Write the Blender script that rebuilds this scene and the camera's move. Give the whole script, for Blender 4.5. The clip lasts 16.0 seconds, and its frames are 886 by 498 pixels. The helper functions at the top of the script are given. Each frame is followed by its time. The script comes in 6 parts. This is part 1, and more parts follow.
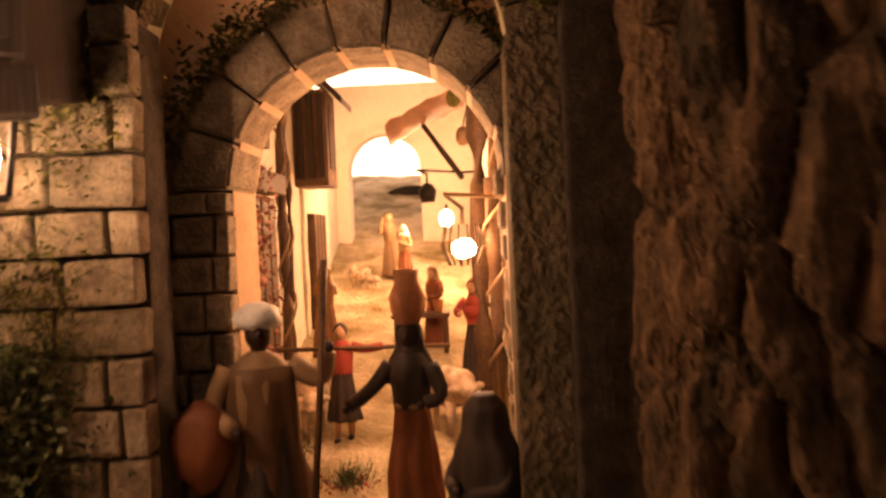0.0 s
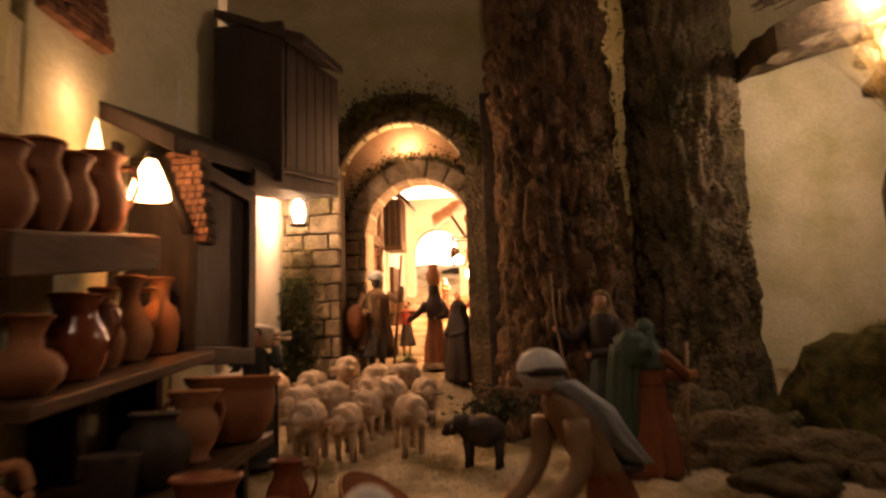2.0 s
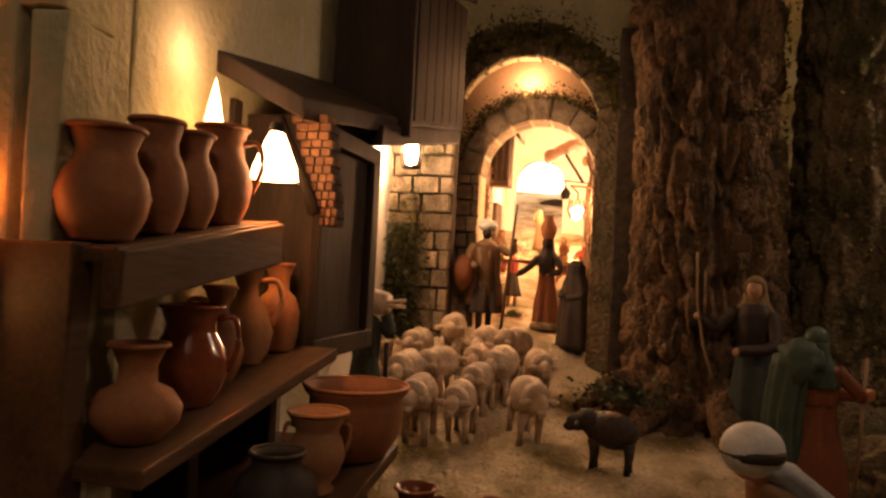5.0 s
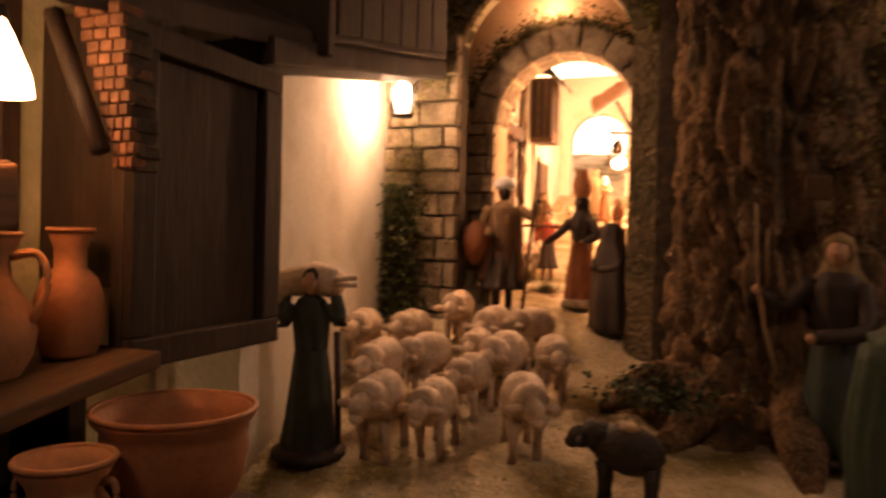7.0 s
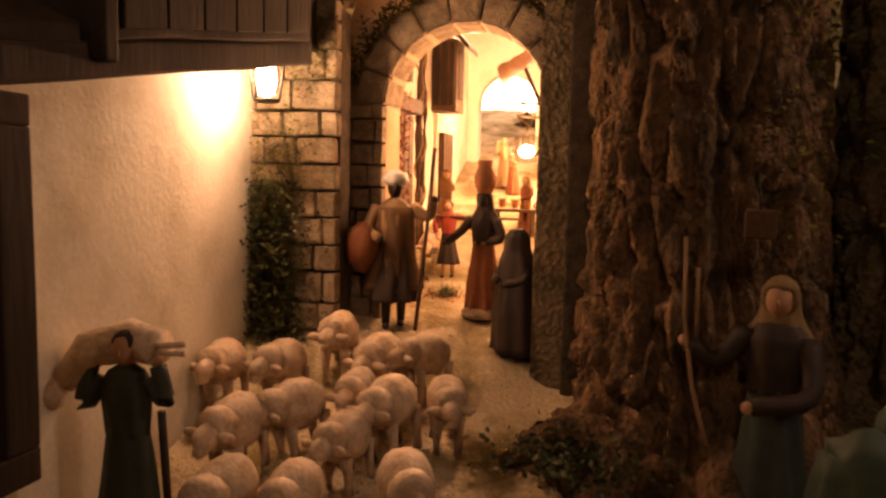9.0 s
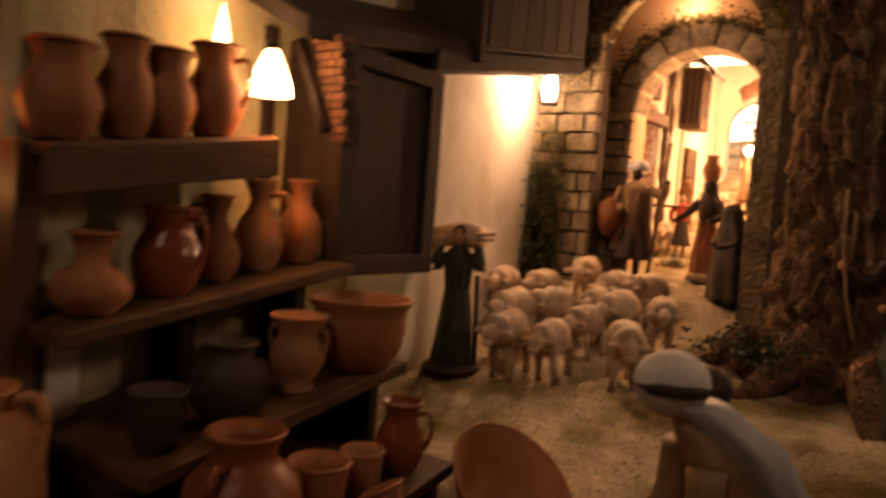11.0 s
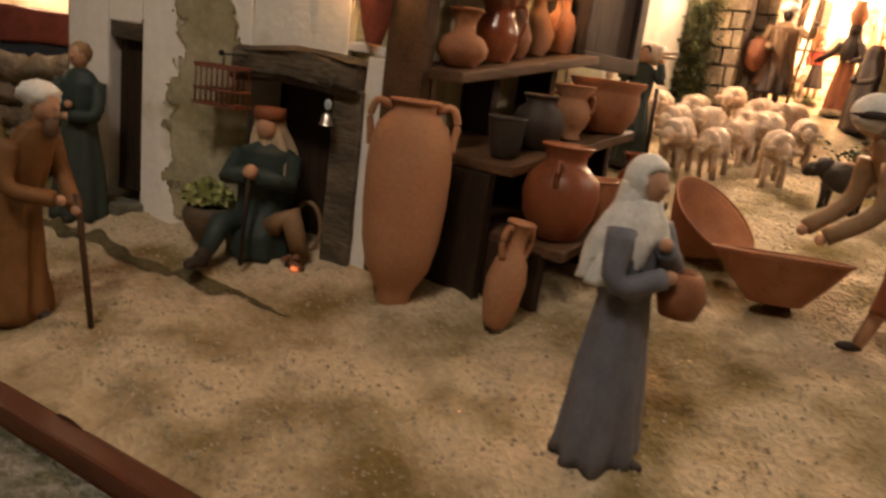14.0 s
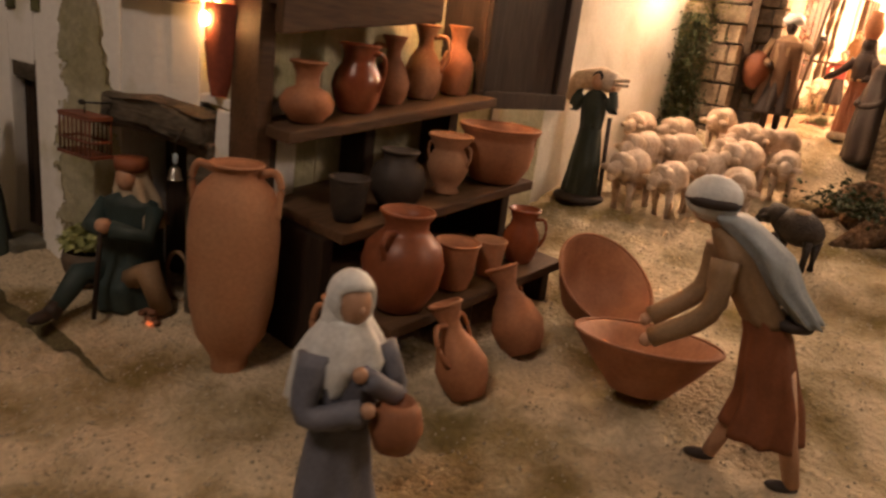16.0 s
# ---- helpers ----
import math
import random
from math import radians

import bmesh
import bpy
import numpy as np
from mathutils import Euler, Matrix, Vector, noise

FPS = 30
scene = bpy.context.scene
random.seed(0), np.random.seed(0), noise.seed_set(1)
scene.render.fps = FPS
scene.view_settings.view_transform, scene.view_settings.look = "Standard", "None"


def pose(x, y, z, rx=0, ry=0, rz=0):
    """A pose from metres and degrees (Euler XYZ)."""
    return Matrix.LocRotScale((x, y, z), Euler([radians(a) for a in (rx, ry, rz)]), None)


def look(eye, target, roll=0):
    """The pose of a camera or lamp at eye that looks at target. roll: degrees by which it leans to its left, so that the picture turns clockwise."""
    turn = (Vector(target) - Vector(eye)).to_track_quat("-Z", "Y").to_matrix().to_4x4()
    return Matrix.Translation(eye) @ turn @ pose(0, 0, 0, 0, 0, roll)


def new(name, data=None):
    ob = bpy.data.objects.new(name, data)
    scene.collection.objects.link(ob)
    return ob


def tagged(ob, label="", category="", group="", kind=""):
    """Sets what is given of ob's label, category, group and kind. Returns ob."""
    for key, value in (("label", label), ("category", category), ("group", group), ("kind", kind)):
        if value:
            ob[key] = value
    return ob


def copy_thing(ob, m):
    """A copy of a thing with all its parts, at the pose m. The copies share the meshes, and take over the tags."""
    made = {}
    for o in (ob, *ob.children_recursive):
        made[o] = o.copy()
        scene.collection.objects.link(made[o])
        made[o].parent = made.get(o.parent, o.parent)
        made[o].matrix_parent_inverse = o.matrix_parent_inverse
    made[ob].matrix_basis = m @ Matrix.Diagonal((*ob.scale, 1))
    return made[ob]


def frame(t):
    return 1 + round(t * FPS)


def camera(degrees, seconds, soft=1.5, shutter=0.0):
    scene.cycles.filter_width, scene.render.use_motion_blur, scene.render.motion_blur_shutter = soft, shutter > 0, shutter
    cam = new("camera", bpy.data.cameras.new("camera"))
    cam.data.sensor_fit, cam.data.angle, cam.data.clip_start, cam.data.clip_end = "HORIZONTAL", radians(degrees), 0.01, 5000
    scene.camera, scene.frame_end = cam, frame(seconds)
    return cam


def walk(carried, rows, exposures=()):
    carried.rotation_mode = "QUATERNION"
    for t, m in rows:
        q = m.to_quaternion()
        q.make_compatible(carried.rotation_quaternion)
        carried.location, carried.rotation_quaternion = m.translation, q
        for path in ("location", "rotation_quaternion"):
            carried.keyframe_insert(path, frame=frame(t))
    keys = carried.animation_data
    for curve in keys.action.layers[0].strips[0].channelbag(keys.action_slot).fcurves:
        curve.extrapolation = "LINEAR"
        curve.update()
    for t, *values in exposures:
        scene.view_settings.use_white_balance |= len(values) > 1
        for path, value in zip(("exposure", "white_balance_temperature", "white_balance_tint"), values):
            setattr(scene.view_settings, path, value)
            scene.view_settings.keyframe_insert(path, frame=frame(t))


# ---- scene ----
# the camera and its walk
cam = camera(63.6, 16.0, soft=2.6, shutter=0.5)
PATH = [
    (0, (0.267, 0.999, 0.628), (0.188, 2.998, 0.603), -2.6),
    (0.5, (0.301, 0.898, 0.549), (0.18, 2.889, 0.692), -2.6),
    (1, (0.299, 0.889, 0.581), (0.148, 2.882, 0.66), -2.3),
    (1.2, (0.344, 0.661, 0.529), (0.156, 2.644, 0.71), -2.2),
    (1.5, (0.335, 0.375, 0.445), (0.202, 2.35, 0.735), -2.7),
    (2, (0.454, -0.044, 0.355), (0.201, 1.915, 0.67), -1.9),
    (2.5, (0.491, -0.149, 0.3), (0.176, 1.8, 0.621), -2.5),
    (3, (0.473, -0.143, 0.336), (0.128, 1.802, 0.648), -1.3),
    (3.5, (0.437, -0.082, 0.402), (0.039, 1.852, 0.717), -0.4),
    (4, (0.456, -0.027, 0.439), (-0.053, 1.89, 0.693), 0.2),
    (4.5, (0.403, 0.034, 0.46), (-0.107, 1.965, 0.579), 0.1),
    (4.7, (0.352, 0.045, 0.466), (-0.114, 1.988, 0.543), 2.9),
    (6.8, (0.419, 0.328, 0.45), (-0.135, 2.25, 0.461), 1.0),
    (7, (0.436, 0.361, 0.46), (-0.274, 2.231, 0.436), 1.4),
    (7.5, (0.403, 0.443, 0.457), (-0.405, 2.272, 0.405), 1.6),
    (8, (0.397, 0.565, 0.558), (-0.138, 2.484, 0.38), 0.6),
    (8.2, (0.382, 0.612, 0.566), (-0.079, 2.548, 0.369), 1.3),
    (10.5, (0.554, 0.283, 0.494), (-0.259, 2.108, 0.402), 0.6),
    (11, (0.575, 0.181, 0.439), (-0.536, 1.84, 0.339), 4.4),
    (11.5, (0.519, 0.058, 0.426), (-0.643, 1.676, 0.249), 7.2),
    (12, (0.469, -0.021, 0.404), (-0.853, 1.455, 0.13), 8.3),
    (12.5, (0.411, -0.078, 0.372), (-0.958, 1.342, 0.041), 8.4),
    (13, (0.407, -0.117, 0.36), (-0.96, 1.296, -0.007), 8.1),
    (13.5, (0.488, -0.14, 0.353), (-0.77, 1.353, -0.079), 9.1),
    (14, (0.579, -0.187, 0.337), (-0.612, 1.343, -0.154), 7.5),
    (14.5, (0.612, -0.162, 0.348), (-0.52, 1.393, -0.201), 10.7),
    (15, (0.708, -0.119, 0.357), (-0.389, 1.454, -0.21), 8.8),
    (15.5, (0.704, -0.032, 0.431), (-0.564, 1.399, -0.154), 8.8),
    (16, (0.718, 0.051, 0.448), (-0.637, 1.408, -0.121), 7.3),
]
walk(cam, [(t, look(e, g, r)) for t, e, g, r in PATH],
     [(0, 0.55, 7600, 44), (1.0, 0.45, 8100, 49), (1.6, 0.6, 7900, 47), (2.2, 1.48, 7300, 32), (3.2, 1.5, 7300, 31), (4.5, 1.4, 7500, 33), (7, 1.2, 7700, 42), (8, 1.13, 8000, 43), (10.5, 1.27, 8000, 43), (11.2, 1.3, 7600, 37), (12.2, 1.85, 6500, 24), (13, 2.85, 6100, 16), (14, 3.1, 5900, 17), (15, 2.95, 6000, 19), (16, 2.65, 6100, 25)])

# world and lamps
world = bpy.data.worlds.new("world")
scene.world = world
world.use_nodes = True
world.node_tree.nodes["Background"].inputs[0].default_value = (1.0, 0.78, 0.5, 1)
world.node_tree.nodes["Background"].inputs[1].default_value = 0.02


def bulb(name, place, watts, colour, size=0.012):
    data = bpy.data.lights.new(name, "POINT")
    data.energy, data.color, data.shadow_soft_size = watts, colour, size
    ob = new(name, data)
    ob.location = place
    return ob


def area(name, m, watts, colour, sx, sy):
    data = bpy.data.lights.new(name, "AREA")
    data.shape, data.size, data.size_y = "RECTANGLE", sx, sy
    data.energy, data.color = watts, colour
    ob = new(name, data)
    ob.matrix_world = m
    return ob


WARM, AMBER, ORANGE, SOFT = (1, 0.58, 0.27), (1, 0.42, 0.15), (1, 0.2, 0.03), (1, 0.78, 0.52)
bulb("gate_lantern_light", (-0.070, 1.434, 0.708), 1.5, (1, 0.66, 0.36), 0.012)
bulb("basket_lamp_light", (0.235, 1.83, 0.66), 1.8, WARM, 0.02)
bulb("lane_light", (0.10, 2.40, 1.00), 4.8, WARM, 0.03)
bulb("wall_lamp_light", (0.205, 2.50, 0.69), 3.0, WARM, 0.02)
bulb("passage_light", (0.15, 1.640, 0.890), 0.28, WARM, 0.02)
bulb("shelf_lamp_light", (-0.004, 0.630, 0.645), 0.050, (1, 0.66, 0.36), 0.01)
bulb("niche_lamp_light", (0.056, 0.640, 0.528), 0.012, (1, 0.66, 0.36), 0.01)
bulb("oven_light", (-0.047, 0.432, 0.500), 0.05, ORANGE, 0.01)
bulb("straw_lamp_light", (1.06, 1.20, 0.96), 1.5, SOFT, 0.03)
bulb("workshop_light", (-0.765, 0.365, 0.44), 0.03, WARM, 0.01)
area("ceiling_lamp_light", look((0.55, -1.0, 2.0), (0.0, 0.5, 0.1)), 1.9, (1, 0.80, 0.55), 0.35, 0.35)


# materials
def shader(name, base, rough=0.8, spread=0.25, scale=40.0, bump=0.3, grain=300.0, second=None, mix=(0.45, 0.65),
           metal=0.0, stretch=(1, 1, 1), vary=0.12, depth=0.002, coat=0.0):
    """Base colour with stains at one scale, grain at another, and a relief."""
    m = bpy.data.materials.new(name)
    m.use_nodes = True
    nt = m.node_tree
    b = nt.nodes["Principled BSDF"]
    b.inputs["Roughness"].default_value, b.inputs["Metallic"].default_value = rough, metal
    b.inputs["Coat Weight"].default_value = coat
    b.inputs["Specular IOR Level"].default_value = 0.35
    tc, mp = nt.nodes.new("ShaderNodeTexCoord"), nt.nodes.new("ShaderNodeMapping")
    mp.inputs["Scale"].default_value = stretch
    info = nt.nodes.new("ShaderNodeObjectInfo")
    nt.links.new(tc.outputs["Object"], mp.inputs[0])
    off = nt.nodes.new("ShaderNodeVectorMath")
    off.operation = "MULTIPLY_ADD"
    nt.links.new(info.outputs["Random"], off.inputs[0])
    off.inputs[1].default_value = (3.1, 7.3, 5.7)
    nt.links.new(mp.outputs[0], off.inputs[2])
    big, fine = nt.nodes.new("ShaderNodeTexNoise"), nt.nodes.new("ShaderNodeTexNoise")
    for n, s, d in ((big, scale, 5), (fine, grain, 3)):
        n.inputs["Scale"].default_value, n.inputs["Detail"].default_value = s, d
        nt.links.new(off.outputs[0], n.inputs["Vector"])
    ramp = nt.nodes.new("ShaderNodeValToRGB")
    second = second or tuple(c * (1 - spread * 1.6) for c in base)
    ramp.color_ramp.elements[0].position, ramp.color_ramp.elements[1].position = mix[0] - 0.1, mix[1]
    ramp.color_ramp.elements[0].color = (*second, 1)
    ramp.color_ramp.elements[1].color = (*base, 1)
    nt.links.new(big.outputs["Fac"], ramp.inputs[0])
    speck = nt.nodes.new("ShaderNodeMapRange")
    speck.inputs["From Min"].default_value, speck.inputs["From Max"].default_value = 0.3, 0.7
    speck.inputs["To Min"].default_value, speck.inputs["To Max"].default_value = 1 - spread, 1 + spread * 0.5
    nt.links.new(fine.outputs["Fac"], speck.inputs["Value"])
    each = nt.nodes.new("ShaderNodeMapRange")
    each.inputs["To Min"].default_value, each.inputs["To Max"].default_value = 1 - vary, 1 + vary
    nt.links.new(info.outputs["Random"], each.inputs["Value"])
    both = nt.nodes.new("ShaderNodeMath")
    both.operation = "MULTIPLY"
    nt.links.new(speck.outputs[0], both.inputs[0])
    nt.links.new(each.outputs[0], both.inputs[1])
    mul = nt.nodes.new("ShaderNodeVectorMath")
    mul.operation = "SCALE"
    nt.links.new(ramp.outputs[0], mul.inputs[0])
    nt.links.new(both.outputs[0], mul.inputs["Scale"])
    nt.links.new(mul.outputs[0], b.inputs["Base Color"])
    add = nt.nodes.new("ShaderNodeMath")
    add.operation = "MULTIPLY_ADD"
    add.inputs[1].default_value = 2.0
    nt.links.new(big.outputs["Fac"], add.inputs[0])
    nt.links.new(fine.outputs["Fac"], add.inputs[2])
    bp = nt.nodes.new("ShaderNodeBump")
    bp.inputs["Strength"].default_value, bp.inputs["Distance"].default_value = bump, depth
    nt.links.new(add.outputs[0], bp.inputs["Height"])
    nt.links.new(bp.outputs[0], b.inputs["Normal"])
    return m


def glow(name, colour, strength):
    m = bpy.data.materials.new(name)
    m.use_nodes = True
    b = m.node_tree.nodes["Principled BSDF"]
    b.inputs["Base Color"].default_value = (*colour, 1)
    b.inputs["Emission Color"].default_value = (*colour, 1)
    b.inputs["Emission Strength"].default_value = strength
    return m


SOIL = shader("sandy_soil", (0.56, 0.46, 0.31), 0.9, 0.20, 10, 0.8, 150, (0.20, 0.15, 0.055), (0.44, 0.58), depth=0.008)
PLASTER = shader("limewash_plaster", (0.62, 0.57, 0.38), 0.9, 0.10, 8, 0.6, 120, (0.40, 0.37, 0.18), (0.36, 0.58), depth=0.004)
WHITE = shader("white_plaster", (0.74, 0.70, 0.60), 0.85, 0.07, 12, 0.35, 140, (0.56, 0.50, 0.38), (0.34, 0.52), depth=0.002)
HOUSE = shader("stained_limewash", (0.86, 0.84, 0.79), 0.85, 0.04, 6, 0.35, 90, (0.42, 0.40, 0.20), (0.36, 0.41), depth=0.003)
OCHRE = shader("pink_ochre_plaster", (0.62, 0.45, 0.31), 0.9, 0.08, 10, 0.35, 160, (0.50, 0.34, 0.2), depth=0.002)
STONE = shader("hewn_stone", (0.36, 0.29, 0.20), 0.9, 0.25, 45, 0.8, 260, (0.20, 0.15, 0.10), depth=0.004, vary=0.22)
# mortar of the masonry, also colours the shade sheet beside the tree
MORTAR_AND_SHADE = shader("mortar_and_shade", (0.09, 0.07, 0.05), 0.95, 0.3, 60, 0.5, 300)
WOOD = shader("dark_stained_wood", (0.040, 0.023, 0.013), 0.65, 0.3, 25, 0.5, 200, stretch=(1, 1, 0.15), depth=0.001)
PLANK = shader("brown_board", (0.115, 0.062, 0.03), 0.6, 0.25, 25, 0.4, 200, stretch=(1, 0.15, 1), depth=0.001)
OLDWOOD = shader("weathered_beam", (0.16, 0.13, 0.09), 0.85, 0.35, 40, 0.9, 220, stretch=(0.3, 1, 1), depth=0.003)
CLAY = shader("terracotta", (0.36, 0.155, 0.07), 0.65, 0.14, 22, 0.25, 220, (0.25, 0.10, 0.045), depth=0.0008)
PALECLAY = shader("pale_terracotta", (0.40, 0.21, 0.11), 0.75, 0.14, 14, 0.25, 220, (0.36, 0.165, 0.08), depth=0.0008)
GLAZE = shader("glazed_brown_clay", (0.26, 0.075, 0.025), 0.22, 0.12, 16, 0.1, 180, (0.20, 0.05, 0.02), depth=0.0005, coat=0.5)
DARKCLAY = shader("blackened_clay", (0.05, 0.038, 0.03), 0.6, 0.2, 20, 0.3, 200, depth=0.0008)
BARK = shader("cork_bark", (0.25, 0.15, 0.08), 0.95, 0.4, 26, 1.0, 150, (0.06, 0.045, 0.025), (0.42, 0.6), stretch=(1, 1, 0.55), depth=0.014)
ROCK = shader("mossy_rock", (0.20, 0.15, 0.09), 0.95, 0.3, 12, 1.0, 120, (0.07, 0.07, 0.03), (0.4, 0.6), depth=0.01)
MOSS = shader("dry_moss", (0.20, 0.175, 0.045), 0.95, 0.4, 40, 0.8, 260, (0.05, 0.055, 0.015), vary=0.3)
LEAF = shader("ivy_leaf", (0.075, 0.10, 0.03), 0.6, 0.3, 40, 0.2, 200, (0.04, 0.055, 0.02), vary=0.35)
LETTUCE = shader("pale_green_leaf", (0.40, 0.42, 0.16), 0.6, 0.3, 60, 0.2, 200, vary=0.3)
STRAW = shader("straw", (0.42, 0.30, 0.10), 0.8, 0.3, 60, 0.3, 300, vary=0.3)
WOOL = shader("painted_fleece", (0.66, 0.53, 0.40), 0.6, 0.12, 50, 0.5, 200, (0.46, 0.33, 0.22), depth=0.002)
BLACKWOOL = shader("black_painted_fleece", (0.035, 0.027, 0.02), 0.6, 0.2, 60, 0.6, 240)
IRON = shader("wrought_iron", (0.05, 0.045, 0.04), 0.5, 0.2, 60, 0.3, 300, metal=0.8)
TIN = shader("bright_tin", (0.6, 0.58, 0.54), 0.3, 0.1, 60, 0.1, 300, metal=1.0)
BRICK = shader("red_brick", (0.28, 0.13, 0.07), 0.9, 0.25, 40, 0.7, 220, vary=0.25, depth=0.002)
REED = shader("thatch", (0.12, 0.085, 0.04), 0.9, 0.3, 60, 0.6, 300, vary=0.3)
REDWOOD = shader("reddish_cane", (0.22, 0.08, 0.045), 0.6, 0.2, 60, 0.3, 300)
FRAME = shader("brown_frame_wood", (0.13, 0.045, 0.022), 0.4, 0.15, 20, 0.2, 200, stretch=(0.2, 1, 1), depth=0.0006)
SKIN = shader("painted_skin", (0.50, 0.29, 0.18), 0.5, 0.08, 80, 0.1, 300)
DARKSKIN = shader("dark_painted_skin", (0.03, 0.018, 0.012), 0.45, 0.1, 80, 0.1, 300)


def cloth(name, colour):
    return shader(name, colour, 0.6, 0.12, 50, 0.25, 300, depth=0.001, vary=0)


GREYBLUE, VEIL, BROWN, TEAL = cloth("grey_blue_cloth", (0.16, 0.165, 0.20)), cloth("white_cloth", (0.76, 0.77, 0.75)), cloth("ochre_brown_cloth", (0.20, 0.095, 0.03)), cloth("dark_teal_cloth", (0.035, 0.055, 0.05))
RUST, TAN, DARKGREEN, NIGHT = cloth("rust_cloth", (0.22, 0.075, 0.03)), cloth("tan_cloth", (0.30, 0.19, 0.10)), cloth("bottle_green_cloth", (0.045, 0.06, 0.05)), cloth("dark_cloth", (0.04, 0.028, 0.022))
RED = cloth("red_cloth", (0.35, 0.06, 0.04))
FLAME = glow("flame", (1, 0.5, 0.14), 30)
LAMPGLOW = glow("lamp_glow", (1, 0.74, 0.42), 22)
EMBER = glow("ember", (1, 0.13, 0.015), 1.0)
SKYGLOW = glow("lit_sky_cloth", (1.0, 0.80, 0.55), 2.4)


# mesh helpers
def part(name, bm, material, parent=None, label=""):
    me = bpy.data.meshes.new(name)
    bm.normal_update()
    bm.to_mesh(me)
    bm.free()
    for m in material if isinstance(material, (list, tuple)) else [material]:
        me.materials.append(m)
    ob = new(name, me)
    ob.parent = parent
    if label:
        ob["label"] = label
    if name in ("leaves", "clump", "twig", "stalks", "moss", "grass", "stems", "tendril"):
        ob["kind"] = "stuff"
    return ob


def thing(name, label, category, place=(0, 0, 0), turn=0.0, group="", kind=""):
    ob = new(name)
    ob.empty_display_size = 0.02
    ob.matrix_basis = pose(*place, 0, 0, turn)
    return tagged(ob, label, category, group, kind)


def smooth(bm):
    for f in bm.faces:
        f.smooth = True
    return bm


def join(bm, other):
    me = bpy.data.meshes.new("tmp")
    other.to_mesh(me)
    other.free()
    bm.from_mesh(me)
    bpy.data.meshes.remove(me)
    return bm


def block(x0, x1, y0, y1, z0, z1, rough=0.0, bevel=0.0, cuts=0, seed=0, m=None):
    """A box with bevelled, slightly uneven edges."""
    bm = bmesh.new()
    bmesh.ops.create_cube(bm, size=1)
    bmesh.ops.scale(bm, vec=(x1 - x0, y1 - y0, z1 - z0), verts=bm.verts)
    bmesh.ops.translate(bm, vec=((x0 + x1) / 2, (y0 + y1) / 2, (z0 + z1) / 2), verts=bm.verts)
    if cuts:
        bmesh.ops.subdivide_edges(bm, edges=bm.edges[:], cuts=cuts, use_grid_fill=True)
    if bevel:
        edges = [e for e in bm.edges if len(e.link_faces) == 2 and e.calc_face_angle(0) > 0.5]
        bmesh.ops.bevel(bm, geom=edges, offset=bevel, segments=2, affect="EDGES", profile=0.6)
    if rough:
        for v in bm.verts:
            n = noise.noise_vector((v.co * 23 + Vector((seed * 3.7, seed, 0))))
            v.co += n * rough
    if m:
        bm.transform(m)
    return bm


def lathe(profile, steps=28, squash=1.0):
    """A turned body: pairs of radius and height, from the base's middle to the inside's middle."""
    bm = bmesh.new()
    rings = []
    for r, z in profile:
        if r < 1e-5:
            rings.append([bm.verts.new((0, 0, z))])
        else:
            rings.append([bm.verts.new((r * math.cos(a), squash * r * math.sin(a), z)) for a in (2 * math.pi * i / steps for i in range(steps))])
    for a, b in zip(rings, rings[1:]):
        for i in range(steps):
            j = (i + 1) % steps
            if len(a) == 1 and len(b) > 1:
                bm.faces.new((a[0], b[j], b[i]))
            elif len(b) == 1 and len(a) > 1:
                bm.faces.new((a[i], a[j], b[0]))
            elif len(a) > 1:
                bm.faces.new((a[i], a[j], b[j], b[i]))
    return smooth(bm)


def tube(points, radii, steps=8, cap=True):
    """A tapered tube along points."""
    bm = bmesh.new()
    pts = [Vector(p) for p in points]
    if isinstance(radii, (int, float)):
        radii = [radii] * len(pts)
    rings = []
    for i, p in enumerate(pts):
        d = (pts[min(i + 1, len(pts) - 1)] - pts[max(i - 1, 0)]).normalized()
        q = d.to_track_quat("Z", "Y")
        rings.append([bm.verts.new(p + q @ Vector((radii[i] * math.cos(a), radii[i] * math.sin(a), 0))) for a in (2 * math.pi * k / steps for k in range(steps))])
    for a, b in zip(rings, rings[1:]):
        for i in range(steps):
            j = (i + 1) % steps
            bm.faces.new((a[i], a[j], b[j], b[i]))
    if cap:
        bm.faces.new(rings[0][::-1])
        bm.faces.new(rings[-1])
    return smooth(bm)


def bent(points, radii, steps=8, cuts=4):
    """A tube along a smooth curve through the points."""
    pts = [Vector(p) for p in points]
    ext = [pts[0] * 2 - pts[1]] + pts + [pts[-1] * 2 - pts[-2]]
    line, width = [], []
    for i in range(len(pts) - 1):
        p0, p1, p2, p3 = ext[i:i + 4]
        for k in range(cuts):
            t = k / cuts
            line.append(0.5 * (2 * p1 + (p2 - p0) * t + (2 * p0 - 5 * p1 + 4 * p2 - p3) * t * t + (3 * p1 - p0 - 3 * p2 + p3) * t ** 3))
            width.append(radii[i] + (radii[i + 1] - radii[i]) * t)
    return tube(line + [pts[-1]], width + [radii[-1]], steps)


def ball(place, radius, scale=(1, 1, 1), sub=2, lump=0.0, freq=30.0):
    bm = bmesh.new()
    bmesh.ops.create_icosphere(bm, subdivisions=sub, radius=1)
    for v in bm.verts:
        k = 1 + lump * noise.noise(v.co * freq * radius + Vector(place) * 7)
        v.co = Vector((v.co.x * scale[0], v.co.y * scale[1], v.co.z * scale[2])) * radius * k + Vector(place)
    return smooth(bm)


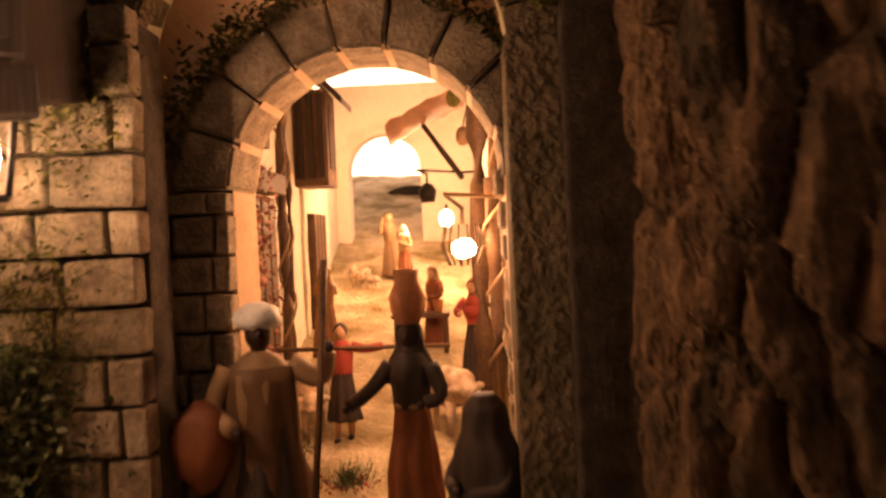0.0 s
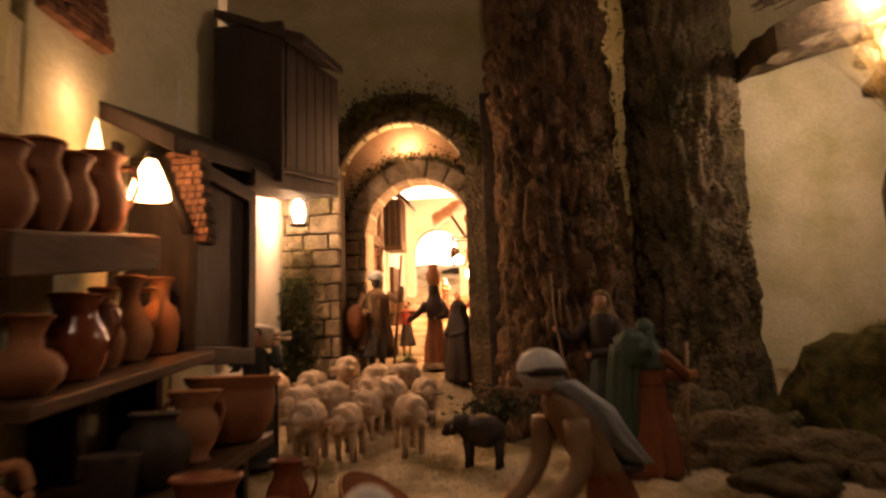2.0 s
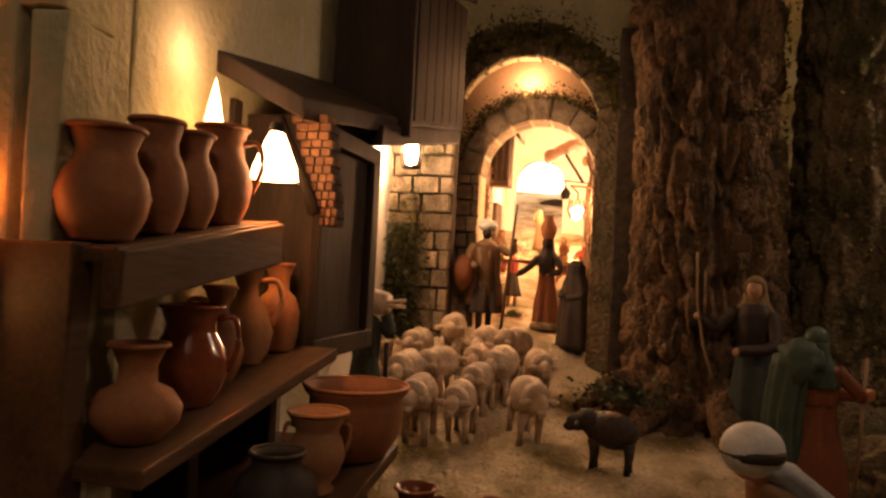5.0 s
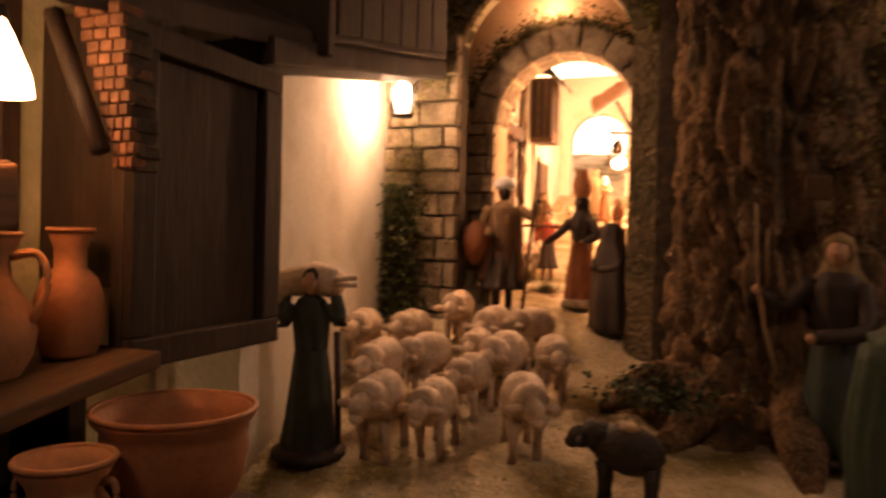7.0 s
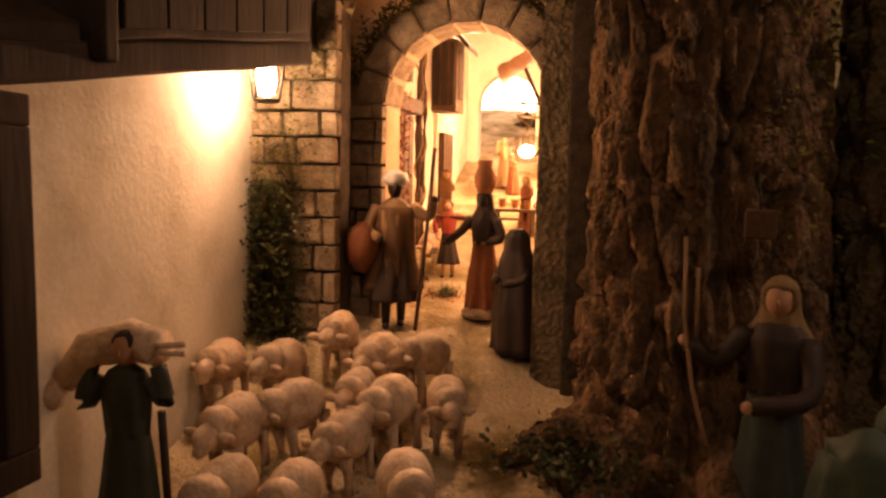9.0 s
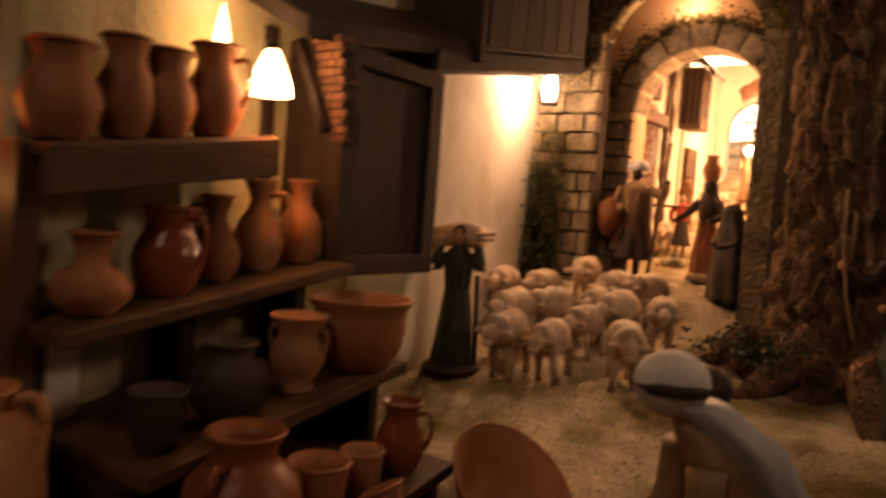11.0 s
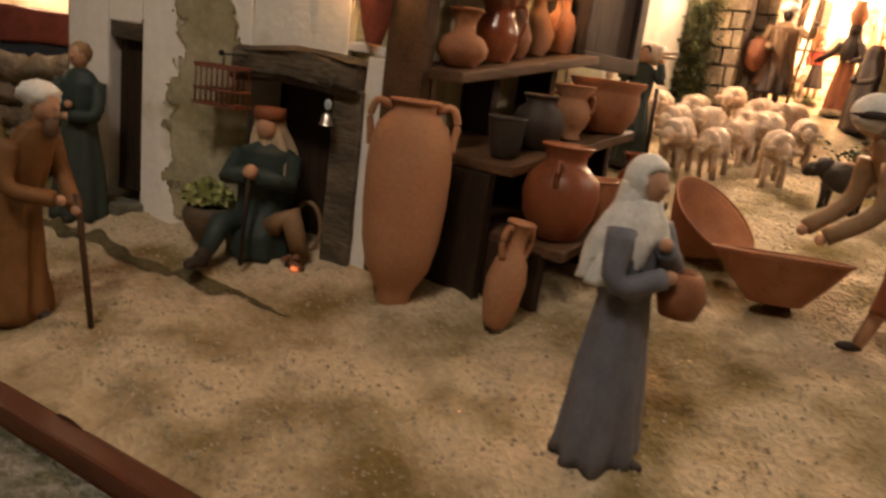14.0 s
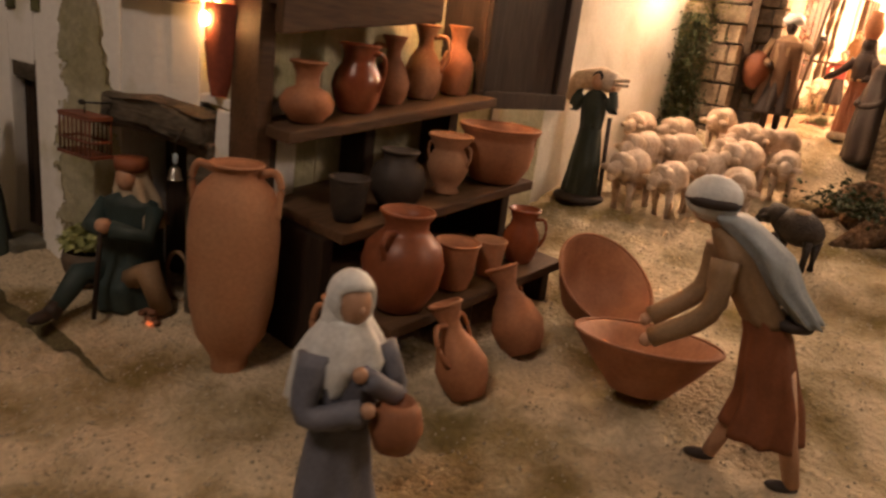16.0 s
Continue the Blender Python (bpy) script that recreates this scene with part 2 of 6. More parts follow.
def ground_z(x, y):
    """The slope of the ground, with a raised threshold before the gate."""
    t = max(0.0, min(1.0, (y - 1.44) / 0.14)) * max(0.0, min(1.0, (0.34 - x) / 0.10 if y < 1.66 else 1.0))
    return 0.178 * y - 0.0374 * x + 0.12 * max(0.0, min(y, 3.6) - 2.3) + 0.042 * t * t * (3 - 2 * t)


def lay(x, y, lift=0.0):
    return (x, y, ground_z(x, y) + lift)


def ripple(x, y):
    p = Vector((x, y, 0))
    return 0.009 * noise.noise(p * 9) + 0.009 * noise.noise(p * 22) + 0.005 * noise.noise(p * 46)


# the large structure
def build_ground():
    bm = bmesh.new()
    nx, ny, x0, x1, y1 = 190, 250, -1.3, 1.7, 4.0
    rows = []
    for j in range(ny + 1):
        row = []
        for i in range(nx + 1):
            x = x0 + (x1 - x0) * i / nx
            y0 = 0.075 + 0.15 * (x - 0.15) if x < 0.6 else 0.1425
            y = y0 + (y1 - y0) * (j / ny) ** 1.5
            p = Vector((x, y, 0))
            z = ground_z(x, y) + ripple(x, y) + 0.002 * noise.noise(p * 85)
            rut = abs(y - 0.296 - 0.16 * x) / 0.018
            if -0.5 < x < 0.12 and rut < 1:
                z -= 0.0005 * (1 - rut)
            row.append(bm.verts.new((x, y, z)))
        rows.append(row)
    for j in range(ny):
        for i in range(nx):
            bm.faces.new((rows[j][i], rows[j][i + 1], rows[j + 1][i + 1], rows[j + 1][i]))
    return tagged(part("ground", smooth(bm), SOIL), "sloping sandy ground with dark mossy patches", "ground", kind="structure")


build_ground()


def arch_wall(name, material, label, cx, r, spring, base, xl, xr, top, y0, y1, kind="structure", steps=24, wobble=0.0):
    """A wall across the lane with a round-headed opening through it."""
    bm = bmesh.new()
    hole = [(cx - r, base), (cx - r, spring)]
    hole += [(cx - r * math.cos(math.pi * i / steps), spring + r * math.sin(math.pi * i / steps)) for i in range(1, steps)]
    hole += [(cx + r, spring), (cx + r, base)]
    rim = [(xl, base), (xl, spring)]
    for i in range(1, steps):
        rim.append((xl + (xr - xl) * i / steps, top))
    rim += [(xr, spring), (xr, base)]
    rim[1], rim[-2] = (xl, top), (xr, top)
    fronts = []
    for y in (y0, y1):
        fronts.append(([bm.verts.new((x + wobble * noise.noise((x * 30, y, z * 30)), y, z)) for x, z in hole], [bm.verts.new((x, y, z)) for x, z in rim]))
    (ha, ra), (hb, rb) = fronts
    for i in range(len(hole) - 1):
        bm.faces.new((ha[i], ha[i + 1], ra[i + 1], ra[i]))
        bm.faces.new((hb[i + 1], hb[i], rb[i], rb[i + 1]))
        bm.faces.new((ha[i + 1], ha[i], hb[i], hb[i + 1]))
        bm.faces.new((ra[i], ra[i + 1], rb[i + 1], rb[i]))
    bmesh.ops.recalc_face_normals(bm, faces=bm.faces[:])
    return tagged(part(name, bm, material), label, "wall", kind=kind)


def slab(name, material, label, category, a, b, thick, z0, z1, cuts=6, rough=0.002, parent=None, kind="structure"):
    """An upright wall from a to b in plan; its thickness lies to the left of the way from a to b."""
    d = Vector((b[0] - a[0], b[1] - a[1], 0))
    n = d.length
    m = Matrix.Translation((a[0], a[1], 0)) @ Matrix.Rotation(math.atan2(d.y, d.x), 4, "Z")
    bm = block(0, n, 0, thick, z0, z1, rough, 0.003, cuts, seed=a[0] * 9, m=m)
    ob = part(name, bm, material, parent)
    return tagged(ob, label, category, kind=kind)


def brick_mesh(name, w, d, h, seed):
    bm = block(-w / 2, w / 2, -d / 2, d / 2, -h / 2, h / 2, 0.0016, min(w, h) * 0.12, 0, seed)
    me = bpy.data.meshes.new(name)
    bm.to_mesh(me)
    bm.free()
    return me


def courses(name, parent, material, x0, x1, y, z0, z1, high, wide, deep=0.014, seed=1, gap=0.0035, skip=0.0):
    """Courses of single stones on a wall that faces the front."""
    rng = random.Random(seed)
    kinds = [brick_mesh(name, 1, 1, 1, seed + k) for k in range(1)]
    row, z = 0, z0
    while z < z1 - 0.006:
        h = min(high * rng.uniform(0.88, 1.12), z1 - z)
        x = x0 - (row % 2) * wide * 0.5
        while x < x1 - 0.004:
            w = wide * rng.uniform(0.8, 1.25)
            a, b = max(x, x0), min(x + w, x1)
            if b - a > 0.008 and rng.random() >= skip:
                bw, bh = b - a - gap, h - gap
                me = brick_mesh(name, bw, deep, bh, seed * 100 + row * 7 + int(x * 999))
                me.materials.append(material)
                ob = new(name, me)
                ob.parent = parent
                ob.location = ((a + b) / 2, y - deep * 0.25 - rng.uniform(0, 0.004), z + h / 2)
                ob.rotation_euler = (rng.uniform(-0.03, 0.03), rng.uniform(-0.03, 0.03), rng.uniform(-0.04, 0.04))
            x += w
        z += h
        row += 1


def voussoirs(name, parent, material, cx, r, ring, spring, y0, y1, count, seed=3):
    rng = random.Random(seed)
    for i in range(count):
        a0, a1 = math.pi * (i + 0.03) / count, math.pi * (i + 0.97) / count
        bm = bmesh.new()
        out = ring * rng.uniform(0.92, 1.12)
        jut = rng.uniform(0, 0.006)
        vs = []
        for y in (y0 - jut, y1):
            for a, q in ((a0, r), ((a0 + a1) / 2, r), (a1, r), (a1, r + out), ((a0 + a1) / 2, r + out * 1.03), (a0, r + out)):
                vs.append(bm.verts.new((cx - q * math.cos(a), y, spring + q * math.sin(a))))
        f, k = vs[:6], vs[6:]
        bm.faces.new(f)
        bm.faces.new(k[::-1])
        for j in range(6):
            bm.faces.new((f[j], k[j], k[(j + 1) % 6], f[(j + 1) % 6]))
        bmesh.ops.recalc_face_normals(bm, faces=bm.faces[:])
        bmesh.ops.bevel(bm, geom=bm.edges[:], offset=0.003, segments=2, affect="EDGES")
        for v in bm.verts:
            v.co += noise.noise_vector(v.co * 40) * 0.0018
        part(name, bm, material, parent)


def leaves(count, spread, size, seed, droop=0.0, flat=1.0, shape=None):
    """Many small leaves in an uneven cloud."""
    rng = random.Random(seed)
    bm = bmesh.new()
    for _ in range(count):
        p = Vector((rng.gauss(0, 0.45) * spread[0], rng.gauss(0, 0.45) * spread[1], rng.gauss(0, 0.45) * spread[2]))
        if shape:
            p = shape(rng)
        s = size * rng.uniform(0.6, 1.4)
        q = Euler((rng.uniform(-1.2, 1.2), rng.uniform(-1.2, 1.2), rng.uniform(0, 6.3))).to_matrix()
        vs = [bm.verts.new(p + q @ Vector(c) * s) for c in ((0, -1, 0), (0.5, -0.2, 0.15), (0.35, 0.5, 0.1), (0, 1, -0.1), (-0.35, 0.5, 0.1), (-0.5, -0.2, 0.15))]
        bm.faces.new(vs)
    return bm


def blades(count, seed, place, length, width, lean=0.6):
    """Straws or grass blades: thin three-sided spikes. place(rng) gives the root."""
    rng = random.Random(seed)
    bm = bmesh.new()
    for _ in range(count):
        p = place(rng)
        d = Vector((rng.gauss(0, lean), rng.gauss(0, lean), 1)).normalized() * length * rng.uniform(0.5, 1.3)
        s = d.cross(Vector((rng.uniform(-1, 1), rng.uniform(-1, 1), 0.1))).normalized() * width
        t = d.cross(s).normalized() * width
        a, b, c = bm.verts.new(p + s), bm.verts.new(p - s), bm.verts.new(p + t)
        e = bm.verts.new(p + d)
        bm.faces.new((a, b, e))
        bm.faces.new((b, c, e))
        bm.faces.new((c, a, e))
    return bm


# the room around
def build_room():
    x0, x1, y0, y1, zf, zc = -2.6, 3.2, -2.6, 4.4, -0.85, 2.1
    dim = shader("dim_room_paint", (0.30, 0.25, 0.17), 0.9, 0.05, 3, 0.1, 80)
    floor = shader("dim_room_floor", (0.14, 0.09, 0.05), 0.5, 0.1, 6, 0.1, 80)
    for name, q in (("wall_south", (x0, x1, y0 - 0.1, y0, zf, zc)), ("wall_north", (x0, x1, y1, y1 + 0.1, zf, zc)),
                    ("wall_west", (x0 - 0.1, x0, y0, y1, zf, zc)), ("wall_east", (x1, x1 + 0.1, y0, y1, zf, zc))):
        tagged(part(name, block(*q), dim), "plain room wall in warm half light", "wall", kind="structure")
    tagged(part("ceiling", block(x0, x1, y0, y1, zc, zc + 0.1), dim), "plain room ceiling", "ceiling", kind="structure")
    tagged(part("floor", block(x0, x1, y0, y1, zf - 0.1, zf), floor), "dark room floor", "floor", kind="structure")
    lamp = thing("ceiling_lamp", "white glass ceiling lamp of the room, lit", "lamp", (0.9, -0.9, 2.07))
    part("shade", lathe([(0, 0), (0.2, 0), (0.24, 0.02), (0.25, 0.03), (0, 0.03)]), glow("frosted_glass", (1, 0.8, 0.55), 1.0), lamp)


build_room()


def build_front():
    base = thing("display_base", "brown wooden front rail of the display with a gravel bed", "base", kind="structure")
    d = math.atan2(0.15, 1.0)
    m = Matrix.Translation((0.15, 0.066, 0.0)) @ Matrix.Rotation(d, 4, "Z")
    part("rail", block(-1.6, 1.6, -0.014, 0.012, -0.05, 0.012, 0.0006, 0.004, 3, m=m), FRAME, base)
    part("front_board", block(-1.4, 1.8, -0.9, 0.08, -0.84, -0.06), FRAME, base)
    gravel = shader("grey_gravel", (0.30, 0.29, 0.26), 0.35, 0.4, 60, 1.0, 240, (0.13, 0.14, 0.08), depth=0.004)
    bm = bmesh.new()
    bmesh.ops.create_grid(bm, x_segments=90, y_segments=40, size=0.5)
    for v in bm.verts:
        v.co = Vector((v.co.x * 3, v.co.y * 0.5 - 0.2 + 0.0, -0.006)) + Vector((0, 0, 0.004 * noise.noise(v.co * 60)))
        v.co.y = min(v.co.y, 0.05 + 0.15 * (v.co.x - 0.15))
    bed = tagged(part("gravel_bed", smooth(bm), gravel), "wet grey gravel bed below the front rail", "gravel", kind="structure")


build_front()


# the gate
def build_gate():
    outer = arch_wall("wall_gate_front", PLASTER, "dim plaster wall around the mossy outer arch", 0.150, 0.155, 0.778, 0.2, -0.30, 0.62, 1.5, 1.598, 1.625)
    voussoirs("arch_stone", outer, ROCK, 0.150, 0.155, 0.070, 0.778, 1.582, 1.625, 13, 5)
    # rock block over the right jamb, its darker colour stands for shade
    part("jamb", block(0.300, 0.350, 1.576, 1.630, 0.22, 0.790, 0.002, 0.003, 4), ROCK, outer)
    inner = arch_wall("wall_gate_inner", OCHRE, "pinkish plaster wall over the inner gate", 0.173, 0.130, 0.683, 0.2, -0.30, 0.56, 1.05, 1.676, 1.75, wobble=0.004)
    voussoirs("arch_stone", inner, STONE, 0.173, 0.128, 0.056, 0.683, 1.660, 1.746, 9, 8)
    courses("brick", inner, STONE, -0.075, 0.045, 1.670, 0.300, 0.683, 0.036, 0.046, 0.022, 11)
    courses("brick", inner, STONE, 0.301, 0.42, 1.670, 0.28, 0.683, 0.036, 0.046, 0.022, 12)
    tagged(part("passage_vault", block(-0.05, 0.5, 1.625, 1.676, 1.00, 1.03), OCHRE), "plastered vault of the gate passage", "vault", kind="structure")
    pier = slab("wall_pier", MORTAR_AND_SHADE, "rough stone pier beside the gate", "wall", (-0.145, 1.580), (0.001, 1.580), 0.044, 0.2, 0.820, rough=0.001)
    courses("stone", pier, STONE, -0.150, 0.003, 1.580, 0.29, 0.830, 0.043, 0.064, 0.024, 21)
    # moss on the arches
    def on_ring(cx, r, spring, y, w):
        def f(rng):
            a = rng.uniform(0.05, 0.95) * math.pi
            q = r + abs(rng.gauss(0, w))
            return Vector((cx - q * math.cos(a), y - rng.uniform(0, 0.02), spring + q * math.sin(a)))
        return f
    tagged(part("moss_outer", leaves(2600, (1, 1, 1), 0.0045, 3, shape=on_ring(0.150, 0.178, 0.778, 1.580, 0.032)), MOSS), "dark dry moss over the outer arch", "moss", kind="stuff")
    tagged(part("moss_inner", leaves(1500, (1, 1, 1), 0.004, 4, shape=on_ring(0.173, 0.172, 0.683, 1.660, 0.016)), MOSS), "brown moss along the inner arch", "moss", kind="stuff")


build_gate()


def build_left_walls():
    slab("wall_white", WHITE, "white plastered wall under the dark balcony", "wall", (-0.042, 0.88), (-0.140, 1.578), 0.06, 0.05, 0.775, rough=0.003)
    slab("wall_shelf", PLASTER, "yellowish limewashed wall behind the pots", "wall", (-0.029, 0.555), (-0.050, 1.02), 0.06, 0.02, 1.15, rough=0.003)
    slab("wall_shelf_low", PLASTER, "broken limewashed wall below a dark opening", "wall", (-0.024, 0.44), (-0.029, 0.555), 0.06, 0.02, 0.70, rough=0.004)
    # the front of the house with doorway and oven, built of slabs round the openings
    a, b = Vector((-0.505, 0.310)), Vector((0.006, 0.447))
    d = (b - a).normalized()

    def piece(name, s0, s1, z0, z1, mat=HOUSE, thick=0.07, label="white limewashed house front with green stains"):
        p, q = a + d * s0, a + d * s1
        slab(name, mat, label, "wall", p, q, thick, z0, z1, cuts=5, rough=0.004)

    n = (b - a).length
    piece("wall_front_end", 0.0, 0.042, 0.0, 1.15)
    piece("wall_front_over_narrow_door", 0.042, 0.108, 0.34, 1.15)
    piece("wall_front_left", 0.108, 0.297, 0.0, 1.15)
    piece("wall_front_right", 0.470, n, 0.0, 0.34)
    piece("wall_front_over_door", 0.297, 0.440, 0.31, 1.15)
    piece("wall_front_over_oven", 0.440, n, 0.62, 1.15, PLASTER)
    piece("wall_front_under_oven", 0.440, n, 0.34, 0.352)
    piece("wall_front_corner", 0.506, n, 0.352, 0.62, PLASTER)
    # unlit inside of the house, its shade put into a near-black colour
    dark = shader("inside_shade", (0.02, 0.014, 0.01), 0.95, 0.2, 30, 0.2, 200)
    p = a + d * 0.0
    slab("wall_house_back", dark, "inner wall of the house, its gloom put in as near-black colour", "wall", p + Vector((-d.y, d.x)) * 0.16, b + Vector((-d.y, d.x)) * 0.16, 0.02, 0.0, 1.15)
    slab("wall_house_left", HOUSE, "white side wall of the house", "wall", (-0.505, 0.318), (-0.55, 0.52), 0.05, 0.0, 1.15)


build_left_walls()


# tree and rocks
def trunk_mesh(cx, cy, z0, z1, r, seed, lean=(0, 0), grooves=9, amp=0.16, squash=1.0, steps=150, levels=150):
    bm = bmesh.new()
    rings = []
    for j in range(levels + 1):
        t = j / levels
        z = z0 + (z1 - z0) * t
        ring = []
        for i in range(steps):
            a = 2 * math.pi * i / steps
            flare = 1 + 0.35 * max(0, 0.25 - t) / 0.25 * (0.6 + 0.4 * math.sin(3 * a + seed))
            p = Vector((math.cos(a), math.sin(a), 0))
            ridge = abs(noise.noise(Vector((p.x * grooves * 0.5, p.y * grooves * 0.5, z * 5 + seed))))
            fine = noise.noise(Vector((p.x * 9, p.y * 9, z * 16 + seed * 2)))
            crack = noise.noise(Vector((p.x * 20, p.y * 20, z * 26 + seed)))
            near = noise.voronoi(Vector((p.x * 3.2 + 0.3 * fine, p.y * 3.2, z * 9 + seed)))[0]
            crack -= 3.2 * max(0.0, 0.16 - (near[1] - near[0])) / 0.16
            q = r * flare * (1 - 0.1 * t) * (1 + amp * (0.9 * ridge - 0.25) + amp * 0.45 * fine + amp * 0.2 * crack)
            ring.append(bm.verts.new((cx + lean[0] * t + q * p.x, cy + lean[1] * t + squash * q * p.y, z)))
        rings.append(ring)
    for a, b in zip(rings, rings[1:]):
        for i in range(steps):
            j = (i + 1) % steps
            bm.faces.new((a[i], a[j], b[j], b[i]))
    return smooth(bm)


def build_tree():
    tree = thing("tree", "huge old tree trunk with deeply furrowed cork bark", "tree", (0, 0, 0))
    part("trunk", trunk_mesh(0.525, 1.46, 0.12, 1.5, 0.135, 2, (-0.04, 0.05), 11, 0.26), BARK, tree)
    for k, (a, l, r) in enumerate(((-2.2, 0.16, 0.03), (-1.5, 0.13, 0.034), (-0.8, 0.15, 0.028), (-2.8, 0.14, 0.026), (-0.2, 0.12, 0.03))):
        c, q = math.cos(a), math.sin(a)
        pts = [(0.525 + c * d, 1.46 + q * d, ground_z(0.525 + c * d, 1.46 + q * d) + h) for d, h in ((0.09, 0.12), (0.13, 0.05), (0.15 + l * 0.3, 0.018), (0.15 + l * 0.7, -0.004))]
        part("root", tube(pts, [r * 1.3, r * 1.1, r * 0.8, r * 0.3], 12), BARK, tree)
    col = thing("rock_pillar", "tall mossy cork rock pillar behind the tree", "rock", (0, 0, 0))
    part("face", trunk_mesh(0.775, 1.50, 0.1, 1.5, 0.12, 9, (0.02, 0.0), 6, 0.22), ROCK, col)
    def on_face(r):
        a, z = r.uniform(-2.9, -0.3), r.uniform(0.25, 1.2)
        return Vector((0.775 + 0.125 * math.cos(a), 1.50 + 0.125 * math.sin(a), z + 0.05 * noise.noise((a * 3, z * 6, 0))))
    part("moss", leaves(1500, (1, 1, 1), 0.0045, 41, shape=on_face), MOSS, col)
    def on_bark(r):
        a, z = r.uniform(-1.3, -0.2), r.uniform(0.30, 1.2)
        return Vector((0.515 + 0.128 * math.cos(a), 1.47 + 0.128 * math.sin(a), z))
    part("moss", leaves(700, (1, 1, 1), 0.0045, 42, shape=on_bark), MOSS, tree)


build_tree()


# turned pots
def pot_profile(kind):
    """Outlines of the pots, for a height of 1."""
    return {
        "round": [(0, 0), (0.26, 0), (0.28, 0.03), (0.44, 0.2), (0.46, 0.36), (0.36, 0.52), (0.2, 0.6), (0.19, 0.78), (0.27, 0.97), (0.29, 1.0), (0.25, 1.0), (0.16, 0.78), (0.16, 0.6), (0.3, 0.5), (0.36, 0.3), (0, 0.1)],
        "bowl": [(0, 0), (0.42, 0), (0.45, 0.03), (0.62, 0.3), (0.68, 0.6), (0.66, 0.76), (0.66, 0.84), (0.74, 0.93), (0.74, 1.0), (0.68, 1.0), (0.61, 0.84), (0.61, 0.6), (0.55, 0.3), (0.38, 0.1), (0, 0.08)],
        "vase": [(0, 0), (0.24, 0), (0.25, 0.03), (0.2, 0.1), (0.3, 0.26), (0.37, 0.44), (0.34, 0.62), (0.27, 0.74), (0.28, 0.8), (0.37, 0.95), (0.37, 1.0), (0.33, 1.0), (0.24, 0.8), (0.24, 0.7), (0.3, 0.55), (0.3, 0.4), (0, 0.15)],
        "jug": [(0, 0), (0.24, 0), (0.25, 0.03), (0.33, 0.2), (0.37, 0.4), (0.33, 0.58), (0.25, 0.72), (0.23, 0.82), (0.28, 0.97), (0.29, 1.0), (0.25, 1.0), (0.2, 0.84), (0.2, 0.7), (0.29, 0.55), (0.31, 0.4), (0, 0.1)],
        "ewer": [(0, 0), (0.17, 0), (0.18, 0.03), (0.24, 0.15), (0.27, 0.33), (0.2, 0.55), (0.11, 0.7), (0.1, 0.8), (0.15, 0.95), (0.16, 1.0), (0.12, 1.0), (0.08, 0.8), (0.09, 0.7), (0.16, 0.5), (0.2, 0.33), (0, 0.1)],
        "tall": [(0, 0), (0.2, 0), (0.21, 0.03), (0.25, 0.2), (0.26, 0.45), (0.2, 0.62), (0.12, 0.7), (0.12, 0.85), (0.16, 0.97), (0.16, 1.0), (0.12, 1.0), (0.09, 0.85), (0.09, 0.7), (0.18, 0.55), (0, 0.1)],
        "dark": [(0, 0), (0.32, 0), (0.34, 0.03), (0.5, 0.25), (0.54, 0.5), (0.46, 0.74), (0.3, 0.84), (0.33, 0.97), (0.34, 1.0), (0.29, 1.0), (0.26, 0.86), (0.4, 0.7), (0.47, 0.5), (0, 0.1)],
        "cup": [(0, 0), (0.3, 0), (0.32, 0.03), (0.42, 0.35), (0.44, 0.7), (0.46, 0.88), (0.48, 1.0), (0.42, 1.0), (0.39, 0.7), (0.36, 0.35), (0, 0.1)],
        "bigjar": [(0, 0), (0.26, 0), (0.28, 0.02), (0.42, 0.25), (0.46, 0.48), (0.42, 0.66), (0.29, 0.78), (0.24, 0.82), (0.24, 0.9), (0.29, 0.97), (0.29, 1.0), (0.25, 1.0), (0.2, 0.9), (0.2, 0.8), (0.36, 0.66), (0.4, 0.48), (0, 0.06)],
        "amphora": [(0, 0.0), (0.085, 0), (0.10, 0.02), (0.10, 0.07), (0.13, 0.12), (0.185, 0.20), (0.22, 0.34), (0.234, 0.52), (0.237, 0.68), (0.226, 0.80), (0.198, 0.885), (0.145, 0.935), (0.118, 0.955), (0.122, 0.98), (0.134, 1.0), (0.112, 1.0), (0.102, 0.95), (0.13, 0.92), (0.19, 0.8), (0.2, 0.5), (0, 0.2)],
        "slim": [(0, 0), (0.09, 0), (0.12, 0.05), (0.17, 0.25), (0.185, 0.45), (0.15, 0.63), (0.085, 0.74), (0.075, 0.84), (0.1, 0.96), (0.12, 0.98), (0.12, 1.0), (0.09, 1.0), (0.06, 0.84), (0.065, 0.74), (0.12, 0.6), (0, 0.2)],
        "dish": [(0, 0), (0.4, 0), (0.42, 0.04), (0.72, 0.5), (0.96, 0.92), (1.0, 0.97), (0.99, 1.0), (0.93, 0.97), (0.68, 0.55), (0.38, 0.14), (0, 0.12)],
    }[kind]


